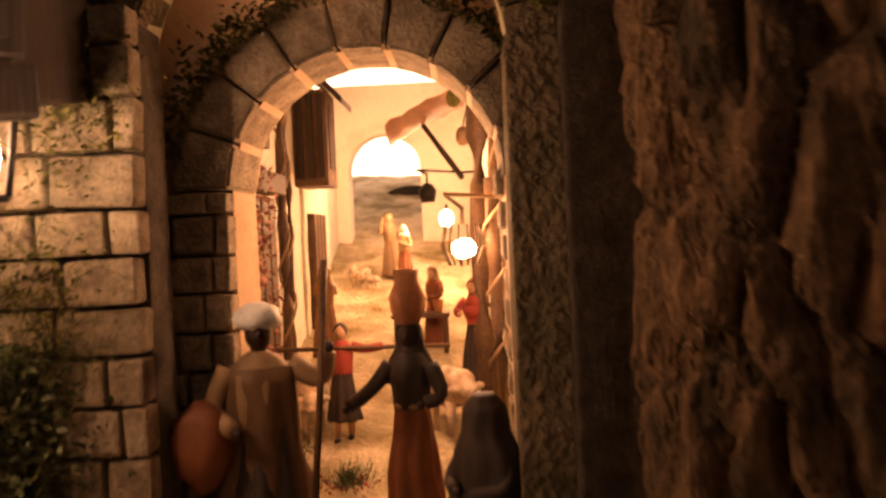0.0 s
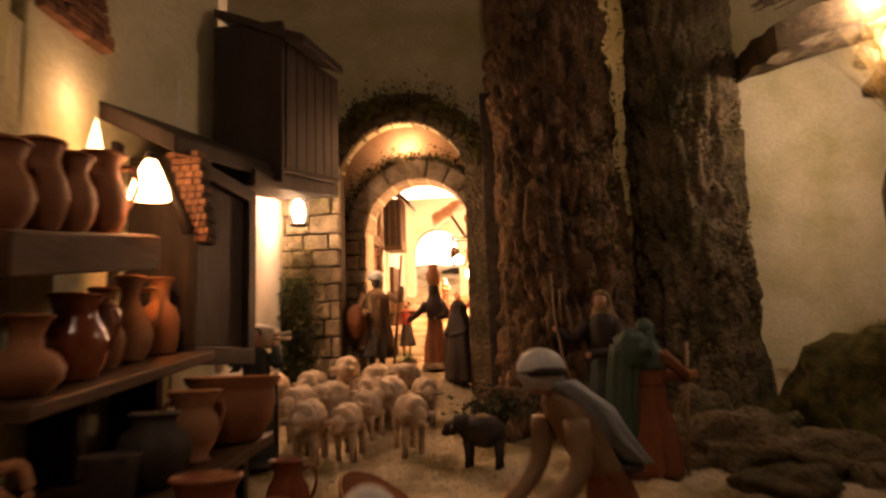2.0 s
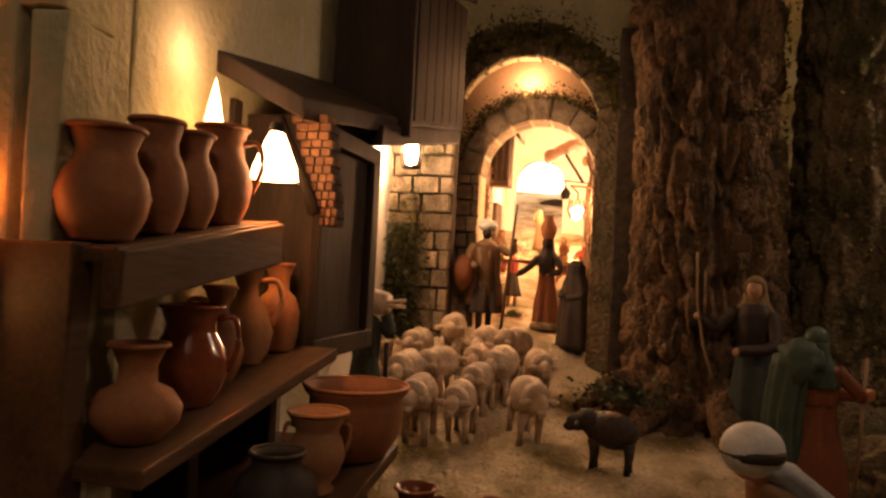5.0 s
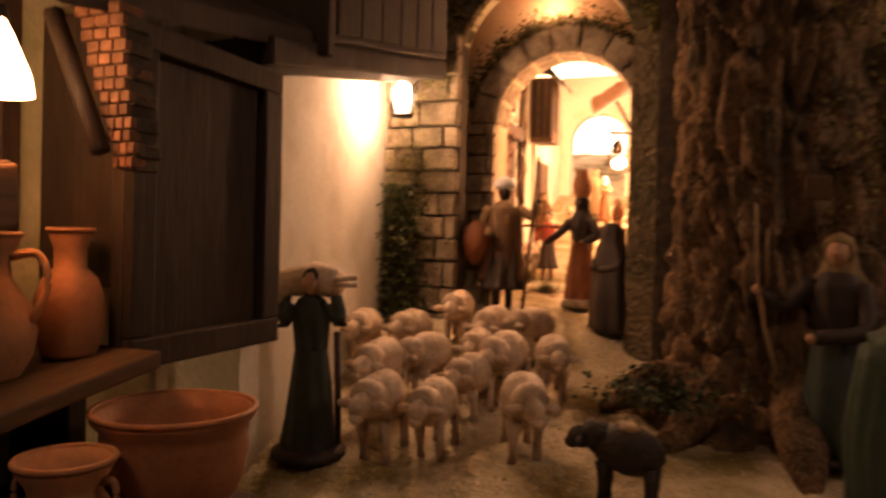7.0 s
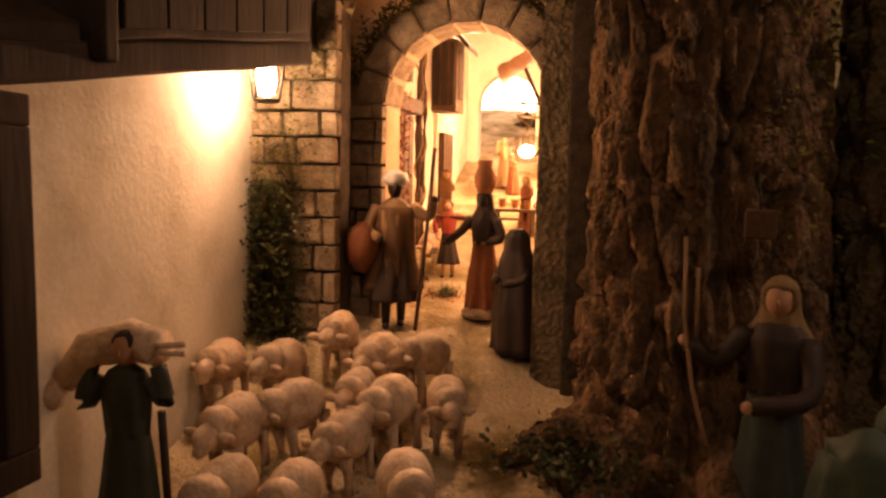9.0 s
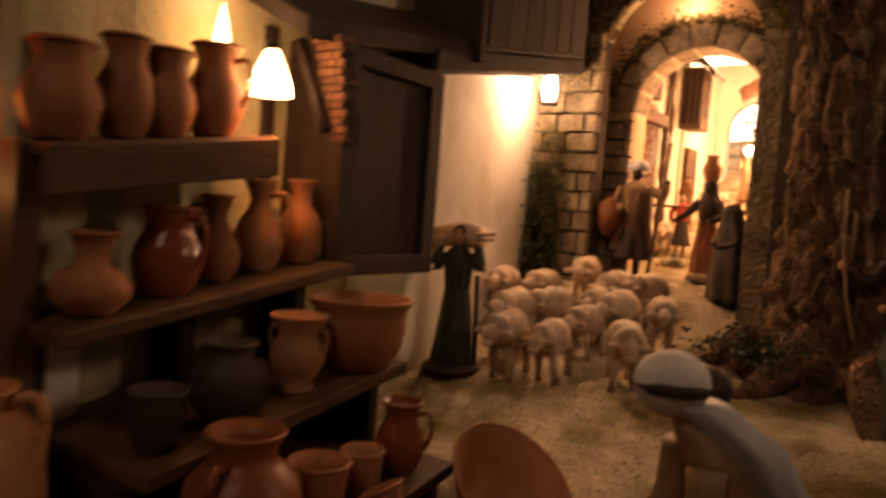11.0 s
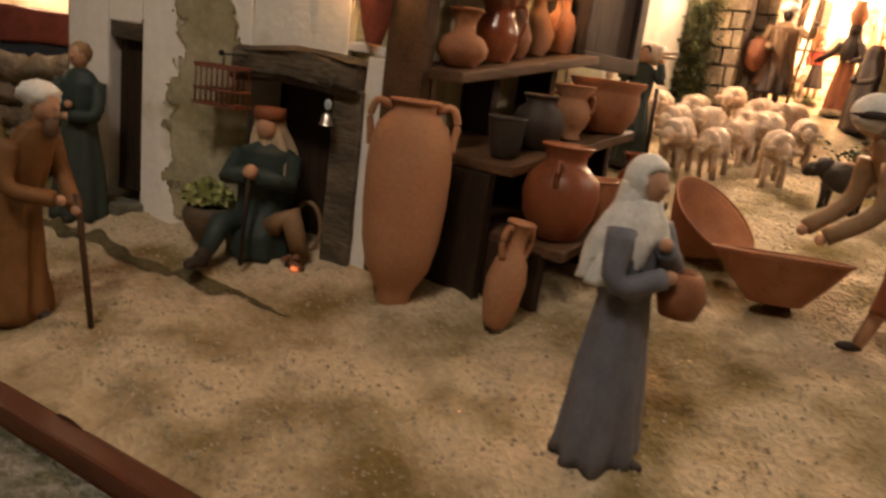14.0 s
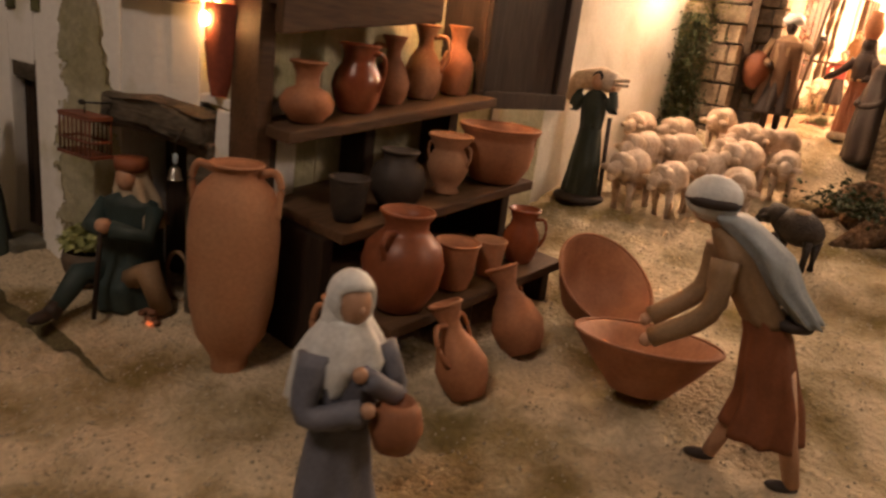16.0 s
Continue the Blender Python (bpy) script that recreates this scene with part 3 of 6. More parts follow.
def pot(name, label, kind, place, h, material, turn=0.0, handles=(), group="", tilt=None, wide=1.0, reach=1.0, thick=1.0):
    """A pot with its handles; handles: rows of (angle, z of its foot, z of its top)."""
    ob = thing(name, label, "pot", place, turn, group)
    if tilt:
        ob.matrix_basis = Matrix.Translation(place) @ Matrix.Rotation(radians(tilt[1]), 4, "Z") @ Matrix.Rotation(radians(tilt[0]), 4, "Y")
    prof = [(r * h * wide, z * h) for r, z in pot_profile(kind)]
    part("body", lathe(prof, 36), material, ob)
    half = prof[: max(range(len(prof)), key=lambda i: prof[i][1]) + 1]
    lip, lip_z = half[-1]
    turn_points = [2 * math.pi * k / 36 for k in range(37)]
    part("rim", tube([(lip * math.cos(a), lip * math.sin(a), lip_z) for a in turn_points], min(0.024 * h + 0.0004, 0.0020), 6, False), material, ob)

    def radius(z):
        for (r0, z0), (r1, z1) in zip(half, half[1:]):
            if z0 <= z <= z1 and z1 > z0:
                return r0 + (r1 - r0) * (z - z0) / (z1 - z0)
        return half[-1][0]

    for ang, lo, hi in handles:
        a, u = radius(lo * h), radius(hi * h)
        out = max(a, u) + 0.09 * h * reach
        pts = [(u * 0.95, hi * h), (u + (out - u) * 0.7, hi * h * 1.0 + 0.02 * h), (out, (hi * 0.75 + lo * 0.25) * h), (out * 0.97, (hi * 0.4 + lo * 0.6) * h), (a * 0.97, lo * h)]
        c, s = math.cos(radians(ang)), math.sin(radians(ang))
        part("handle", bent([(c * r, s * r, z) for r, z in pts], [q * thick * h for q in (0.035, 0.03, 0.028, 0.028, 0.035)], 8), material, ob)
    return ob


POTS = "clay pots on the stepped shelf"


def build_shelf():
    sh = thing("stepped_shelf", "dark brown wooden stepped pottery shelf against the wall", "shelf")
    up = 0.15

    def board(x0, x1, y0, y1, z, t=0.012, name="shelf_board", mat=PLANK):
        bm = block(x0, x1, y0, y1, -t, 0, 0.0012, 0.002, 3, seed=z)
        for v in bm.verts:
            v.co.z += z + up * (v.co.y - y0)
        part(name, bm, mat, sh)

    board(-0.045, 0.080, 0.448, 0.755, 0.333)
    board(-0.045, 0.144, 0.478, 0.775, 0.239)
    board(-0.045, 0.214, 0.495, 0.770, 0.156)
    board(-0.045, 0.055, 0.445, 0.66, 0.468, 0.010)
    board(0.045, 0.060, 0.445, 0.66, 0.466, 0.036, "fascia")
    for y in (0.462, 0.60, 0.74):
        part("side_panel", block(-0.045, 0.020, y - 0.008, y + 0.008, 0.06 + 0.15 * (y - 0.46), 0.33 + up * (y - 0.46), 0.001, 0.002, 2), WOOD, sh)
        part("side_panel", block(0.005, 0.118, y + 0.010, y + 0.024, 0.06 + 0.15 * (y - 0.46), 0.226 + up * (y - 0.46), 0.001, 0.002, 2), WOOD, sh)
        part("side_panel", block(0.06, 0.188, y + 0.030, y + 0.044, 0.07 + 0.15 * (y - 0.46), 0.150 + up * (y - 0.47), 0.001, 0.002, 2), WOOD, sh)
    part("post", block(-0.03, 0.03, 0.437, 0.456, 0.06, 0.47, 0.001, 0.002, 2), PLANK, sh)


build_shelf()


def board_z(which, y):
    return {0: 0.468 + 0.15 * (y - 0.445), 1: 0.333 + 0.15 * (y - 0.448), 2: 0.239 + 0.15 * (y - 0.478), 3: 0.156 + 0.15 * (y - 0.495)}[which]


def on(which, x, y):
    return (x, y, board_z(which, y))


def build_pots():
    g = POTS
    pot("round_pot", "squat terracotta pot with a glazed neck", "round", on(1, 0.042, 0.490), 0.064, CLAY, group=g, wide=1.02)
    pot("handled_jug", "brown glazed ribbed jug with one handle", "jug", on(1, 0.034, 0.562), 0.076, GLAZE, 0, [(20, 0.35, 0.88)], g, wide=1.08)
    pot("ewer", "plain terracotta ewer with a short neck", "ewer", on(1, 0.022, 0.622), 0.080, CLAY, 0, [(-140, 0.4, 0.85)], g, wide=1.05)
    pot("ewer", "tall terracotta ewer with a long neck", "ewer", on(1, 0.018, 0.676), 0.090, PALECLAY, 0, [(30, 0.4, 0.85)], g, wide=1.05)
    pot("tall_jar", "tall narrow terracotta jar", "tall", on(1, 0.024, 0.728), 0.086, CLAY, 0, [], g)
    pot("small_dark_pot", "small blackened clay pot", "cup", on(2, 0.108, 0.508), 0.046, DARKCLAY, 0, [], g, wide=1.0)
    pot("dark_pot", "round blackened clay pot", "dark", on(2, 0.106, 0.577), 0.064, DARKCLAY, 0, [], g, wide=0.95)
    pot("two_handled_vase", "orange terracotta vase with two small handles", "vase", on(2, 0.105, 0.655), 0.069, PALECLAY, 0, [(200, 0.5, 0.82), (20, 0.5, 0.82)], g, reach=0.6)
    pot("deep_bowl", "wide terracotta bowl with a rim and handles", "bowl", on(2, 0.110, 0.735), 0.069, CLAY, 0, [(60, 0.5, 0.85)], g, reach=0.5)
    pot("big_jar", "large reddish glazed jar with a narrow rim", "bigjar", on(3, 0.176, 0.536), 0.106, shader("reddish_clay", (0.27, 0.085, 0.035), 0.4, 0.12, 16, 0.1, 180, depth=0.0005), 0, [(110, 0.6, 0.82), (290, 0.6, 0.82)], g, reach=0.5, wide=0.92)
    pot("open_pot", "terracotta pot with a wide mouth", "cup", on(3, 0.180, 0.612), 0.054, CLAY, 0, [], g)
    pot("small_cup", "small pale clay drinking cup", "cup", on(3, 0.180, 0.668), 0.042, PALECLAY, 0, [], g, wide=0.95)
    pot("glazed_jug", "shiny brown glazed jug with a handle", "jug", on(3, 0.178, 0.726), 0.066, GLAZE, 0, [(20, 0.35, 0.85)], g)
    for k, (y, h, kind, wide) in enumerate(((0.470, 0.074, "jug", 1.1), (0.522, 0.082, "jug", 0.8), (0.560, 0.074, "jug", 0.95), (0.61, 0.082, "jug", 0.9))):
        pot("top_jar", "dim terracotta jar on the top shelf", kind, on(0, 0.022, y), h, CLAY, 0, [(30, 0.35, 0.85)] if k == 3 else [], g, wide=wide)
    pot("amphora", "large pale terracotta amphora with two handles on a round foot", "amphora", lay(0.058, 0.402, -0.004), 0.232, PALECLAY, 0, [(-140, 0.78, 0.965), (40, 0.78, 0.965)], reach=0.10, wide=0.86, thick=0.6)
    pot("small_amphora", "slender orange amphora leaning on the shelf", "slim", lay(0.176, 0.437, 0.0), 0.118, PALECLAY, 0, [(40, 0.66, 0.93), (220, 0.66, 0.93)], tilt=(7, 40), reach=0.6)
    pot("lying_jug", "terracotta jug leaning against the shelf", "ewer", lay(0.275, 0.560, 0.004), 0.100, CLAY, 0, [(90, 0.4, 0.8), (270, 0.4, 0.8)], tilt=(-24, 20), wide=1.05)
    pot("lying_jug", "second terracotta jug leaning under the shelf", "ewer", lay(0.258, 0.665, 0.004), 0.10, CLAY, 0, [(100, 0.4, 0.8)], tilt=(-28, 10), wide=1.15)
    pot("wide_dish", "wide terracotta dish leaning on edge", "dish", lay(0.240, 0.785, 0.014), 0.060, CLAY, tilt=(40, -12), wide=1.12)


build_pots()


# painted figurines: one mesh each
def statue(name, label, category, place, turn, pieces, group="", tip=None):
    bm, mats = bmesh.new(), []
    for piece, mat in pieces:
        if mat not in mats:
            mats.append(mat)
        k = mats.index(mat)
        for f in piece.faces:
            f.material_index = k
        join(bm, piece)
    ob = part(name, bm, mats)
    ob.matrix_basis = pose(*place, *(tip or (0, 0)), turn)
    return tagged(ob, label, category, group)


def robe(levels, folds=9, deep=0.10, seed=1, steps=40):
    """A draped body through rows of (z, half width, half depth, shift x, shift y); folds deepen towards the hem."""
    bm = bmesh.new()
    fine, rings = [], []
    for (a, b) in zip(levels, levels[1:]):
        for k in range(5):
            t = k / 5
            fine.append([p + (q - p) * t for p, q in zip(a, b)])
    fine.append(list(levels[-1]))
    low, high = fine[0][0], fine[-1][0]
    for z, rx, ry, ox, oy in fine:
        fall = 1.5 * deep * (1 - 0.75 * (z - low) / (high - low))
        ring = []
        for i in range(steps):
            a = 2 * math.pi * i / steps
            w = 1 + fall * (math.sin(folds * a + seed + 2 * noise.noise((z * 25, seed, 0))) * 0.6 + noise.noise((math.cos(a) * 2.5, math.sin(a) * 2.5, z * 14 + seed)))
            ring.append(bm.verts.new((ox + rx * w * math.cos(a), oy + ry * w * math.sin(a), z)))
        rings.append(ring)
    for a, b in zip(rings, rings[1:]):
        for i in range(steps):
            j = (i + 1) % steps
            bm.faces.new((a[i], a[j], b[j], b[i]))
    bm.faces.new(rings[0][::-1])
    bm.faces.new(rings[-1])
    return smooth(bm)


def standing(h, gown, skin, head_cloth=None, lower=None, seed=1, wide=1.0, legs=False, stride=0.05, bend=0.0, arms=(), belt=None, hair=None):
    """Pieces of a standing robed figure h high, facing -y. arms: rows of shoulder, elbow and hand as fractions of h."""
    out = []
    lower = lower or gown
    if legs:
        for s in (-1, 1):
            out.append((tube([(s * 0.05 * h, s * stride * h, 0.03 * h), (s * 0.05 * h, s * stride * 0.6 * h, 0.2 * h), (s * 0.045 * h, 0, 0.42 * h)], [0.026 * h, 0.034 * h, 0.05 * h]), skin))
            out.append((ball((s * 0.05 * h, s * stride * h - 0.03 * h, 0.02 * h), 0.03 * h, (0.9, 1.9, 0.7)), NIGHT))
        foot = 0.18
    else:
        foot = 0.0
        out.append((ball((0.03 * h, -0.12 * h * wide, 0.018 * h), 0.03 * h, (0.9, 1.5, 0.7)), NIGHT))
    out.append((robe([(foot * h, 0.145 * h * wide, 0.125 * h * wide, 0, 0), (0.25 * h + foot * 0.3 * h, 0.125 * h * wide, 0.105 * h * wide, 0, 0), (0.52 * h, 0.092 * h * wide, 0.075 * h * wide, 0, -bend * 0.2 * h), (0.60 * h, 0.082 * h * wide, 0.066 * h * wide, 0, -bend * 0.35 * h)], 8, 0.13, seed), lower))
    out.append((robe([(0.57 * h, 0.088 * h * wide, 0.072 * h * wide, 0, -bend * 0.3 * h), (0.68 * h, 0.098 * h * wide, 0.078 * h * wide, 0, -bend * 0.6 * h), (0.78 * h, 0.108 * h * wide, 0.068 * h * wide, 0, -bend * 0.85 * h), (0.835 * h, 0.075 * h, 0.05 * h, 0, -bend * h), (0.86 * h, 0.032 * h, 0.032 * h, 0, -bend * 1.05 * h)], 7, 0.06, seed + 3), gown))
    if belt:
        out.append((lathe([(0.0, 0.57 * h), (0.088 * h * wide, 0.572 * h), (0.092 * h * wide, 0.585 * h), (0.088 * h * wide, 0.598 * h), (0, 0.6 * h)], 28, 0.82), belt))
    top = Vector((0, -bend * 1.25 * h - 0.01 * h, 0.925 * h))
    out.append((tube([(0, -bend * 1.05 * h, 0.84 * h), top], 0.03 * h), skin))
    out.append((ball(top, 0.058 * h, (0.85, 1.0, 1.18), 3), skin))
    out.append((ball(top + Vector((0, -0.058 * h, -0.004 * h)), 0.011 * h, (0.8, 1.2, 1.3), 2), skin))
    if hair:
        out.append((ball(top + Vector((0, 0.014 * h, 0.018 * h)), 0.062 * h, (0.95, 0.98, 1.02), 3, 0.12, 400), hair))
    if head_cloth:
        bm = ball(top + Vector((0, 0.012 * h, 0.012 * h)), 0.072 * h, (0.95, 1.0, 1.12), 3)
        for v in bm.verts:
            if v.co.y < top.y - 0.035 * h and v.co.z < top.z + 0.045 * h:
                v.co.y = top.y - 0.02 * h
        out.append((bm, head_cloth))
        out.append((robe([(0.68 * h, 0.125 * h, 0.075 * h, 0, 0.035 * h - bend * 0.7 * h), (0.78 * h, 0.115 * h, 0.08 * h, 0, 0.028 * h - bend * 0.9 * h), (0.86 * h, 0.075 * h, 0.062 * h, 0, 0.02 * h - bend * 1.1 * h), (0.93 * h, 0.064 * h, 0.052 * h, 0, 0.02 * h - bend * 1.25 * h)], 9, 0.12, seed + 5), head_cloth))
    for pts in arms:
        pts = [Vector(p) * h for p in pts]
        out.append((bent(pts, [0.046 * h, 0.036 * h, 0.034 * h][: len(pts)], 10), gown))
        d = (pts[-1] - pts[-2]).normalized()
        out.append((ball(pts[-1] + d * 0.018 * h, 0.022 * h, (1, 1, 1.1)), skin))
    return out


FIG = "painted figurines of the village"


def build_figures():
    h = 0.246
    lady = standing(h, GREYBLUE, SKIN, VEIL, None, 2, 1.04, arms=[((0.10, -0.01, 0.79), (0.13, -0.07, 0.66), (0.0, -0.11, 0.75)), ((-0.10, -0.01, 0.79), (-0.13, -0.05, 0.63), (-0.01, -0.13, 0.66))])
    lady.append((lathe([(0, 0), (0.018, 0), (0.024, 0.02), (0.02, 0.036), (0.014, 0.044), (0.012, 0.04), (0, 0.03)], 16), CLAY))
    for v in lady[-1][0].verts:
        v.co = v.co * 0.8 + Vector((0.026, -0.032, 0.130))
    lady.append((robe([(0.60 * h, 0.075 * h, 0.050 * h, -0.015, 0.012), (0.68 * h, 0.118 * h, 0.088 * h, -0.004, 0.004), (0.76 * h, 0.120 * h, 0.092 * h, 0, 0.002), (0.82 * h, 0.095 * h, 0.080 * h, 0, 0.002), (0.87 * h, 0.058 * h, 0.055 * h, 0, 0.002)], 7, 0.11, 21), VEIL))
    lady.append((robe([(0.61 * h, 0.112 * h, 0.090 * h, -0.004, 0.014), (0.68 * h, 0.130 * h, 0.100 * h, 0, 0.010), (0.76 * h, 0.130 * h, 0.098 * h, 0, 0.006), (0.82 * h, 0.104 * h, 0.084 * h, 0, 0.004), (0.88 * h, 0.064 * h, 0.058 * h, 0, 0.002)], 8, 0.14, 11), VEIL))
    statue("lady_figurine", "woman figurine in grey-blue dress, white veil and clay jug", "figurine", lay(0.364, 0.326, 0), 80, lady, FIG)

    man = standing(0.245, BROWN, SKIN, None, None, 5, 0.94, legs=False, bend=0.12, arms=[((0.10, -0.08, 0.78), (0.12, -0.13, 0.62), (0.05, -0.26, 0.52)), ((-0.10, -0.08, 0.78), (-0.13, -0.10, 0.6), (-0.03, -0.24, 0.56))])
    man.append((ball((0, -0.032, 0.236), 0.019, (1.0, 1.05, 0.7), 3, 0.25, 500), VEIL))
    man.append((ball((0, -0.047, 0.206), 0.010, (0.8, 0.7, 1.2), 2), cloth("brown_beard", (0.12, 0.07, 0.04))))
    man.append((tube([(0.012, -0.085, 0.0), (0.012, -0.07, 0.12), (0.012, -0.066, 0.142)], 0.0032), PLANK))
    statue("old_man_figurine", "stooping old man figurine in brown robe with stick", "figurine", lay(-0.202, 0.100), 112, man, FIG)

    green = standing(0.243, TEAL, SKIN, None, DARKGREEN, 7, 1.1, arms=[((0.11, 0, 0.78), (0.14, -0.06, 0.62), (0.02, -0.11, 0.6)), ((-0.11, 0, 0.78), (-0.13, -0.07, 0.64), (0.0, -0.11, 0.66))], hair=TAN)
    statue("green_woman_figurine", "woman figurine in dark green shawl by the narrow door", "figurine", lay(-0.436, 0.270), 28, green, FIG)

    # the seated man: legs out, hands on a stick
    sit = []
    sit.append((robe([(0.0, 0.040, 0.045, 0, 0), (0.03, 0.042, 0.046, 0, 0), (0.06, 0.034, 0.034, 0, 0.004), (0.11, 0.036, 0.028, 0, 0.004), (0.135, 0.034, 0.022, 0, 0.0), (0.146, 0.012, 0.012, 0, 0)], 8, 0.08, 4), TEAL))
    sit.append((tube([(-0.018, -0.02, 0.04), (-0.034, -0.05, 0.045), (-0.036, -0.085, 0.012)], [0.018, 0.015, 0.010]), TEAL))
    sit.append((tube([(0.018, -0.02, 0.04), (0.048, -0.03, 0.062), (0.062, -0.02, 0.008)], [0.018, 0.016, 0.012]), TAN))
    sit.append((tube([(-0.036, -0.083, 0.016), (-0.037, -0.095, 0.004)], [0.009, 0.011]), NIGHT))
    sit.append((ball((-0.038, -0.105, 0.006), 0.011, (0.9, 1.8, 0.7)), NIGHT))
    sit.append((ball((0, -0.006, 0.164), 0.0155, (0.9, 1, 1.15), 3), SKIN))
    sit.append((robe([(0.105, 0.038, 0.024, 0.004, 0.010), (0.14, 0.028, 0.022, 0.002, 0.008), (0.165, 0.020, 0.017, 0, 0.005), (0.18, 0.018, 0.016, 0, 0.003)], 7, 0.15, 8), cloth("pale_scarf", (0.50, 0.40, 0.27))))
    sit.append((lathe([(0, 0.172), (0.0185, 0.172), (0.0205, 0.178), (0.0195, 0.188), (0, 0.19)], 20), RUST))
    for s in (-1, 1):
        sit.append((tube([(s * 0.034, 0, 0.128), (s * 0.042, -0.022, 0.098), (s * 0.006, -0.044, 0.108)], [0.012, 0.011, 0.012]), TEAL))
    sit.append((ball((0, -0.048, 0.112), 0.010), SKIN))
    sit.append((tube([(0.0, -0.052, 0.112), (0.002, -0.068, 0.0)], 0.003), WOOD))
    statue("seated_man_figurine", "seated man figurine with tan headscarf and walking stick", "figurine", lay(-0.158, 0.377), 30, sit, FIG)

    # the man who bends over a wide dish
    hb = 0.262
    bow = standing(hb, TAN, SKIN, None, RUST, 9, 1.0, legs=True, stride=0.13, bend=0.25, belt=NIGHT, arms=[((0.10, -0.25, 0.77), (0.13, -0.27, 0.60), (0.10, -0.42, 0.47)), ((-0.10, -0.25, 0.77), (-0.13, -0.27, 0.60), (-0.10, -0.42, 0.47))])
    c = Vector((0, -0.322 * hb, 0.925 * hb))
    bow.append((ball(c + Vector((0, 0.002, 0.004)), 0.021, (1, 1.12, 0.95), 3), VEIL))
    bow.append((lathe([(0.0, -0.004), (0.0215, -0.004), (0.0235, 0), (0.0215, 0.004), (0, 0.004)], 24), NIGHT))
    for v in bow[-1][0].verts:
        v.co += c + Vector((0, 0.002, 0.002))
    bow.append((robe([(0.60 * hb, 0.026, 0.012, 0.0, 0.012), (0.70 * hb, 0.028, 0.018, 0, -0.014), (0.80 * hb, 0.028, 0.022, 0, -0.034), (0.90 * hb, 0.021, 0.020, 0, -0.068)], 8, 0.14, 3), cloth("pale_blue_grey_cloth", (0.36, 0.40, 0.42))))
    statue("dish_man_figurine", "bending man figurine with blue-grey headscarf and rust skirt", "figurine", lay(0.524, 0.670), -58, bow, FIG)
    pot("held_dish", "wide terracotta dish held by the bending man", "dish", (0.392, 0.690, ground_z(0.392, 0.69) + 0.012), 0.056, CLAY, tilt=(9, 124), wide=1.36)

    # shepherd with a lamb on his shoulders
    sh = standing(0.225, DARKGREEN, SKIN, None, DARKGREEN, 12, 1.0, arms=[((0.1, 0, 0.8), (0.17, -0.02, 0.72), (0.14, -0.02, 0.86)), ((-0.1, 0, 0.8), (-0.16, -0.04, 0.70), (-0.14, -0.02, 0.86))], hair=NIGHT)
    sh.append((tube([(-0.055, -0.01, 0.175), (-0.035, 0.0, 0.205), (0.0, 0.014, 0.212), (0.03, 0.004, 0.208)], [0.012, 0.018, 0.021, 0.018]), WOOL))
    sh.append((ball((-0.06, -0.016, 0.168), 0.013, (0.8, 1.2, 1.2), 2), WOOL))
    for s in (0.006, 0.012):
        sh.append((tube([(0.03, -0.004, 0.2 + s), (0.058, -0.008, 0.198 + s * 1.5)], 0.003), WOOL))
    sh.append((tube([(0.03, 0.02, 0.0), (0.032, 0.0, 0.15)], 0.004), NIGHT))
    sh.append((lathe([(0, 0), (0.045, 0), (0.045, 0.008), (0.036, 0.012), (0, 0.012)], 20), NIGHT))
    statue("shepherd_figurine", "dark shepherd figurine carrying a lamb on his shoulders", "figurine", lay(-0.014, 1.108), 10, sh, FIG)

    moor = standing(0.24, TAN, DARKSKIN, None, NIGHT, 15, 1.12, legs=True, arms=[((0.11, 0, 0.8), (0.22, -0.03, 0.74), (0.25, -0.04, 0.84)), ((-0.11, 0, 0.8), (-0.17, -0.03, 0.66), (-0.10, -0.14, 0.6))])
    moor.append((robe([(0.25 * 0.24, 0.042, 0.034, 0.0, 0.006), (0.5 * 0.24, 0.034, 0.028, 0, 0.006), (0.8 * 0.24, 0.032, 0.024, 0, 0.004)], 6, 0.18, 5), cloth("worn_brown_cloak", (0.14, 0.075, 0.035))))
    moor.append((ball((0, 0.0, 0.236), 0.020, (1.05, 1.05, 0.68), 3, 0.2, 500), VEIL))
    moor.append((tube([(0.060, -0.02, 0.285), (0.05, -0.022, 0.16), (0.034, -0.03, 0.0)], 0.0032), PLANK))
    moor.append((ball((-0.05, -0.01, 0.13), 0.030, (0.9, 0.9, 1.3), 3, 0.2, 90), RUST))
    statue("staff_man_figurine", "dark man figurine with white turban and long staff", "figurine", lay(0.072, 1.634), 18, moor, FIG)

    jl = standing(0.205, NIGHT, DARKSKIN, NIGHT, RUST, 17, 1.0, arms=[((-0.1, 0, 0.78), (-0.2, -0.03, 0.66), (-0.3, -0.08, 0.58)), ((0.1, 0, 0.78), (0.16, -0.02, 0.64), (0.08, -0.05, 0.6))], belt=TAN)
    jl.append((lathe([(0, 0.198), (0.010, 0.198), (0.017, 0.215), (0.019, 0.228), (0.012, 0.244), (0.013, 0.256), (0.009, 0.256), (0, 0.23)], 20), CLAY))
    jl.append((lathe([(0, -0.004), (0.034, -0.004), (0.034, 0.006), (0.026, 0.012), (0, 0.012)], 20), STONE))
    statue("water_carrier_figurine", "woman figurine with a clay jug on her head", "figurine", lay(0.200, 1.717, 0.004), -12, jl, FIG)

    kn = standing(0.182, NIGHT, DARKSKIN, NIGHT, TEAL, 19, 1.12, arms=[((-0.1, 0, 0.78), (-0.15, -0.08, 0.64), (-0.06, -0.16, 0.62)), ((0.1, 0, 0.78), (0.15, -0.06, 0.64), (0.0, -0.14, 0.6))])
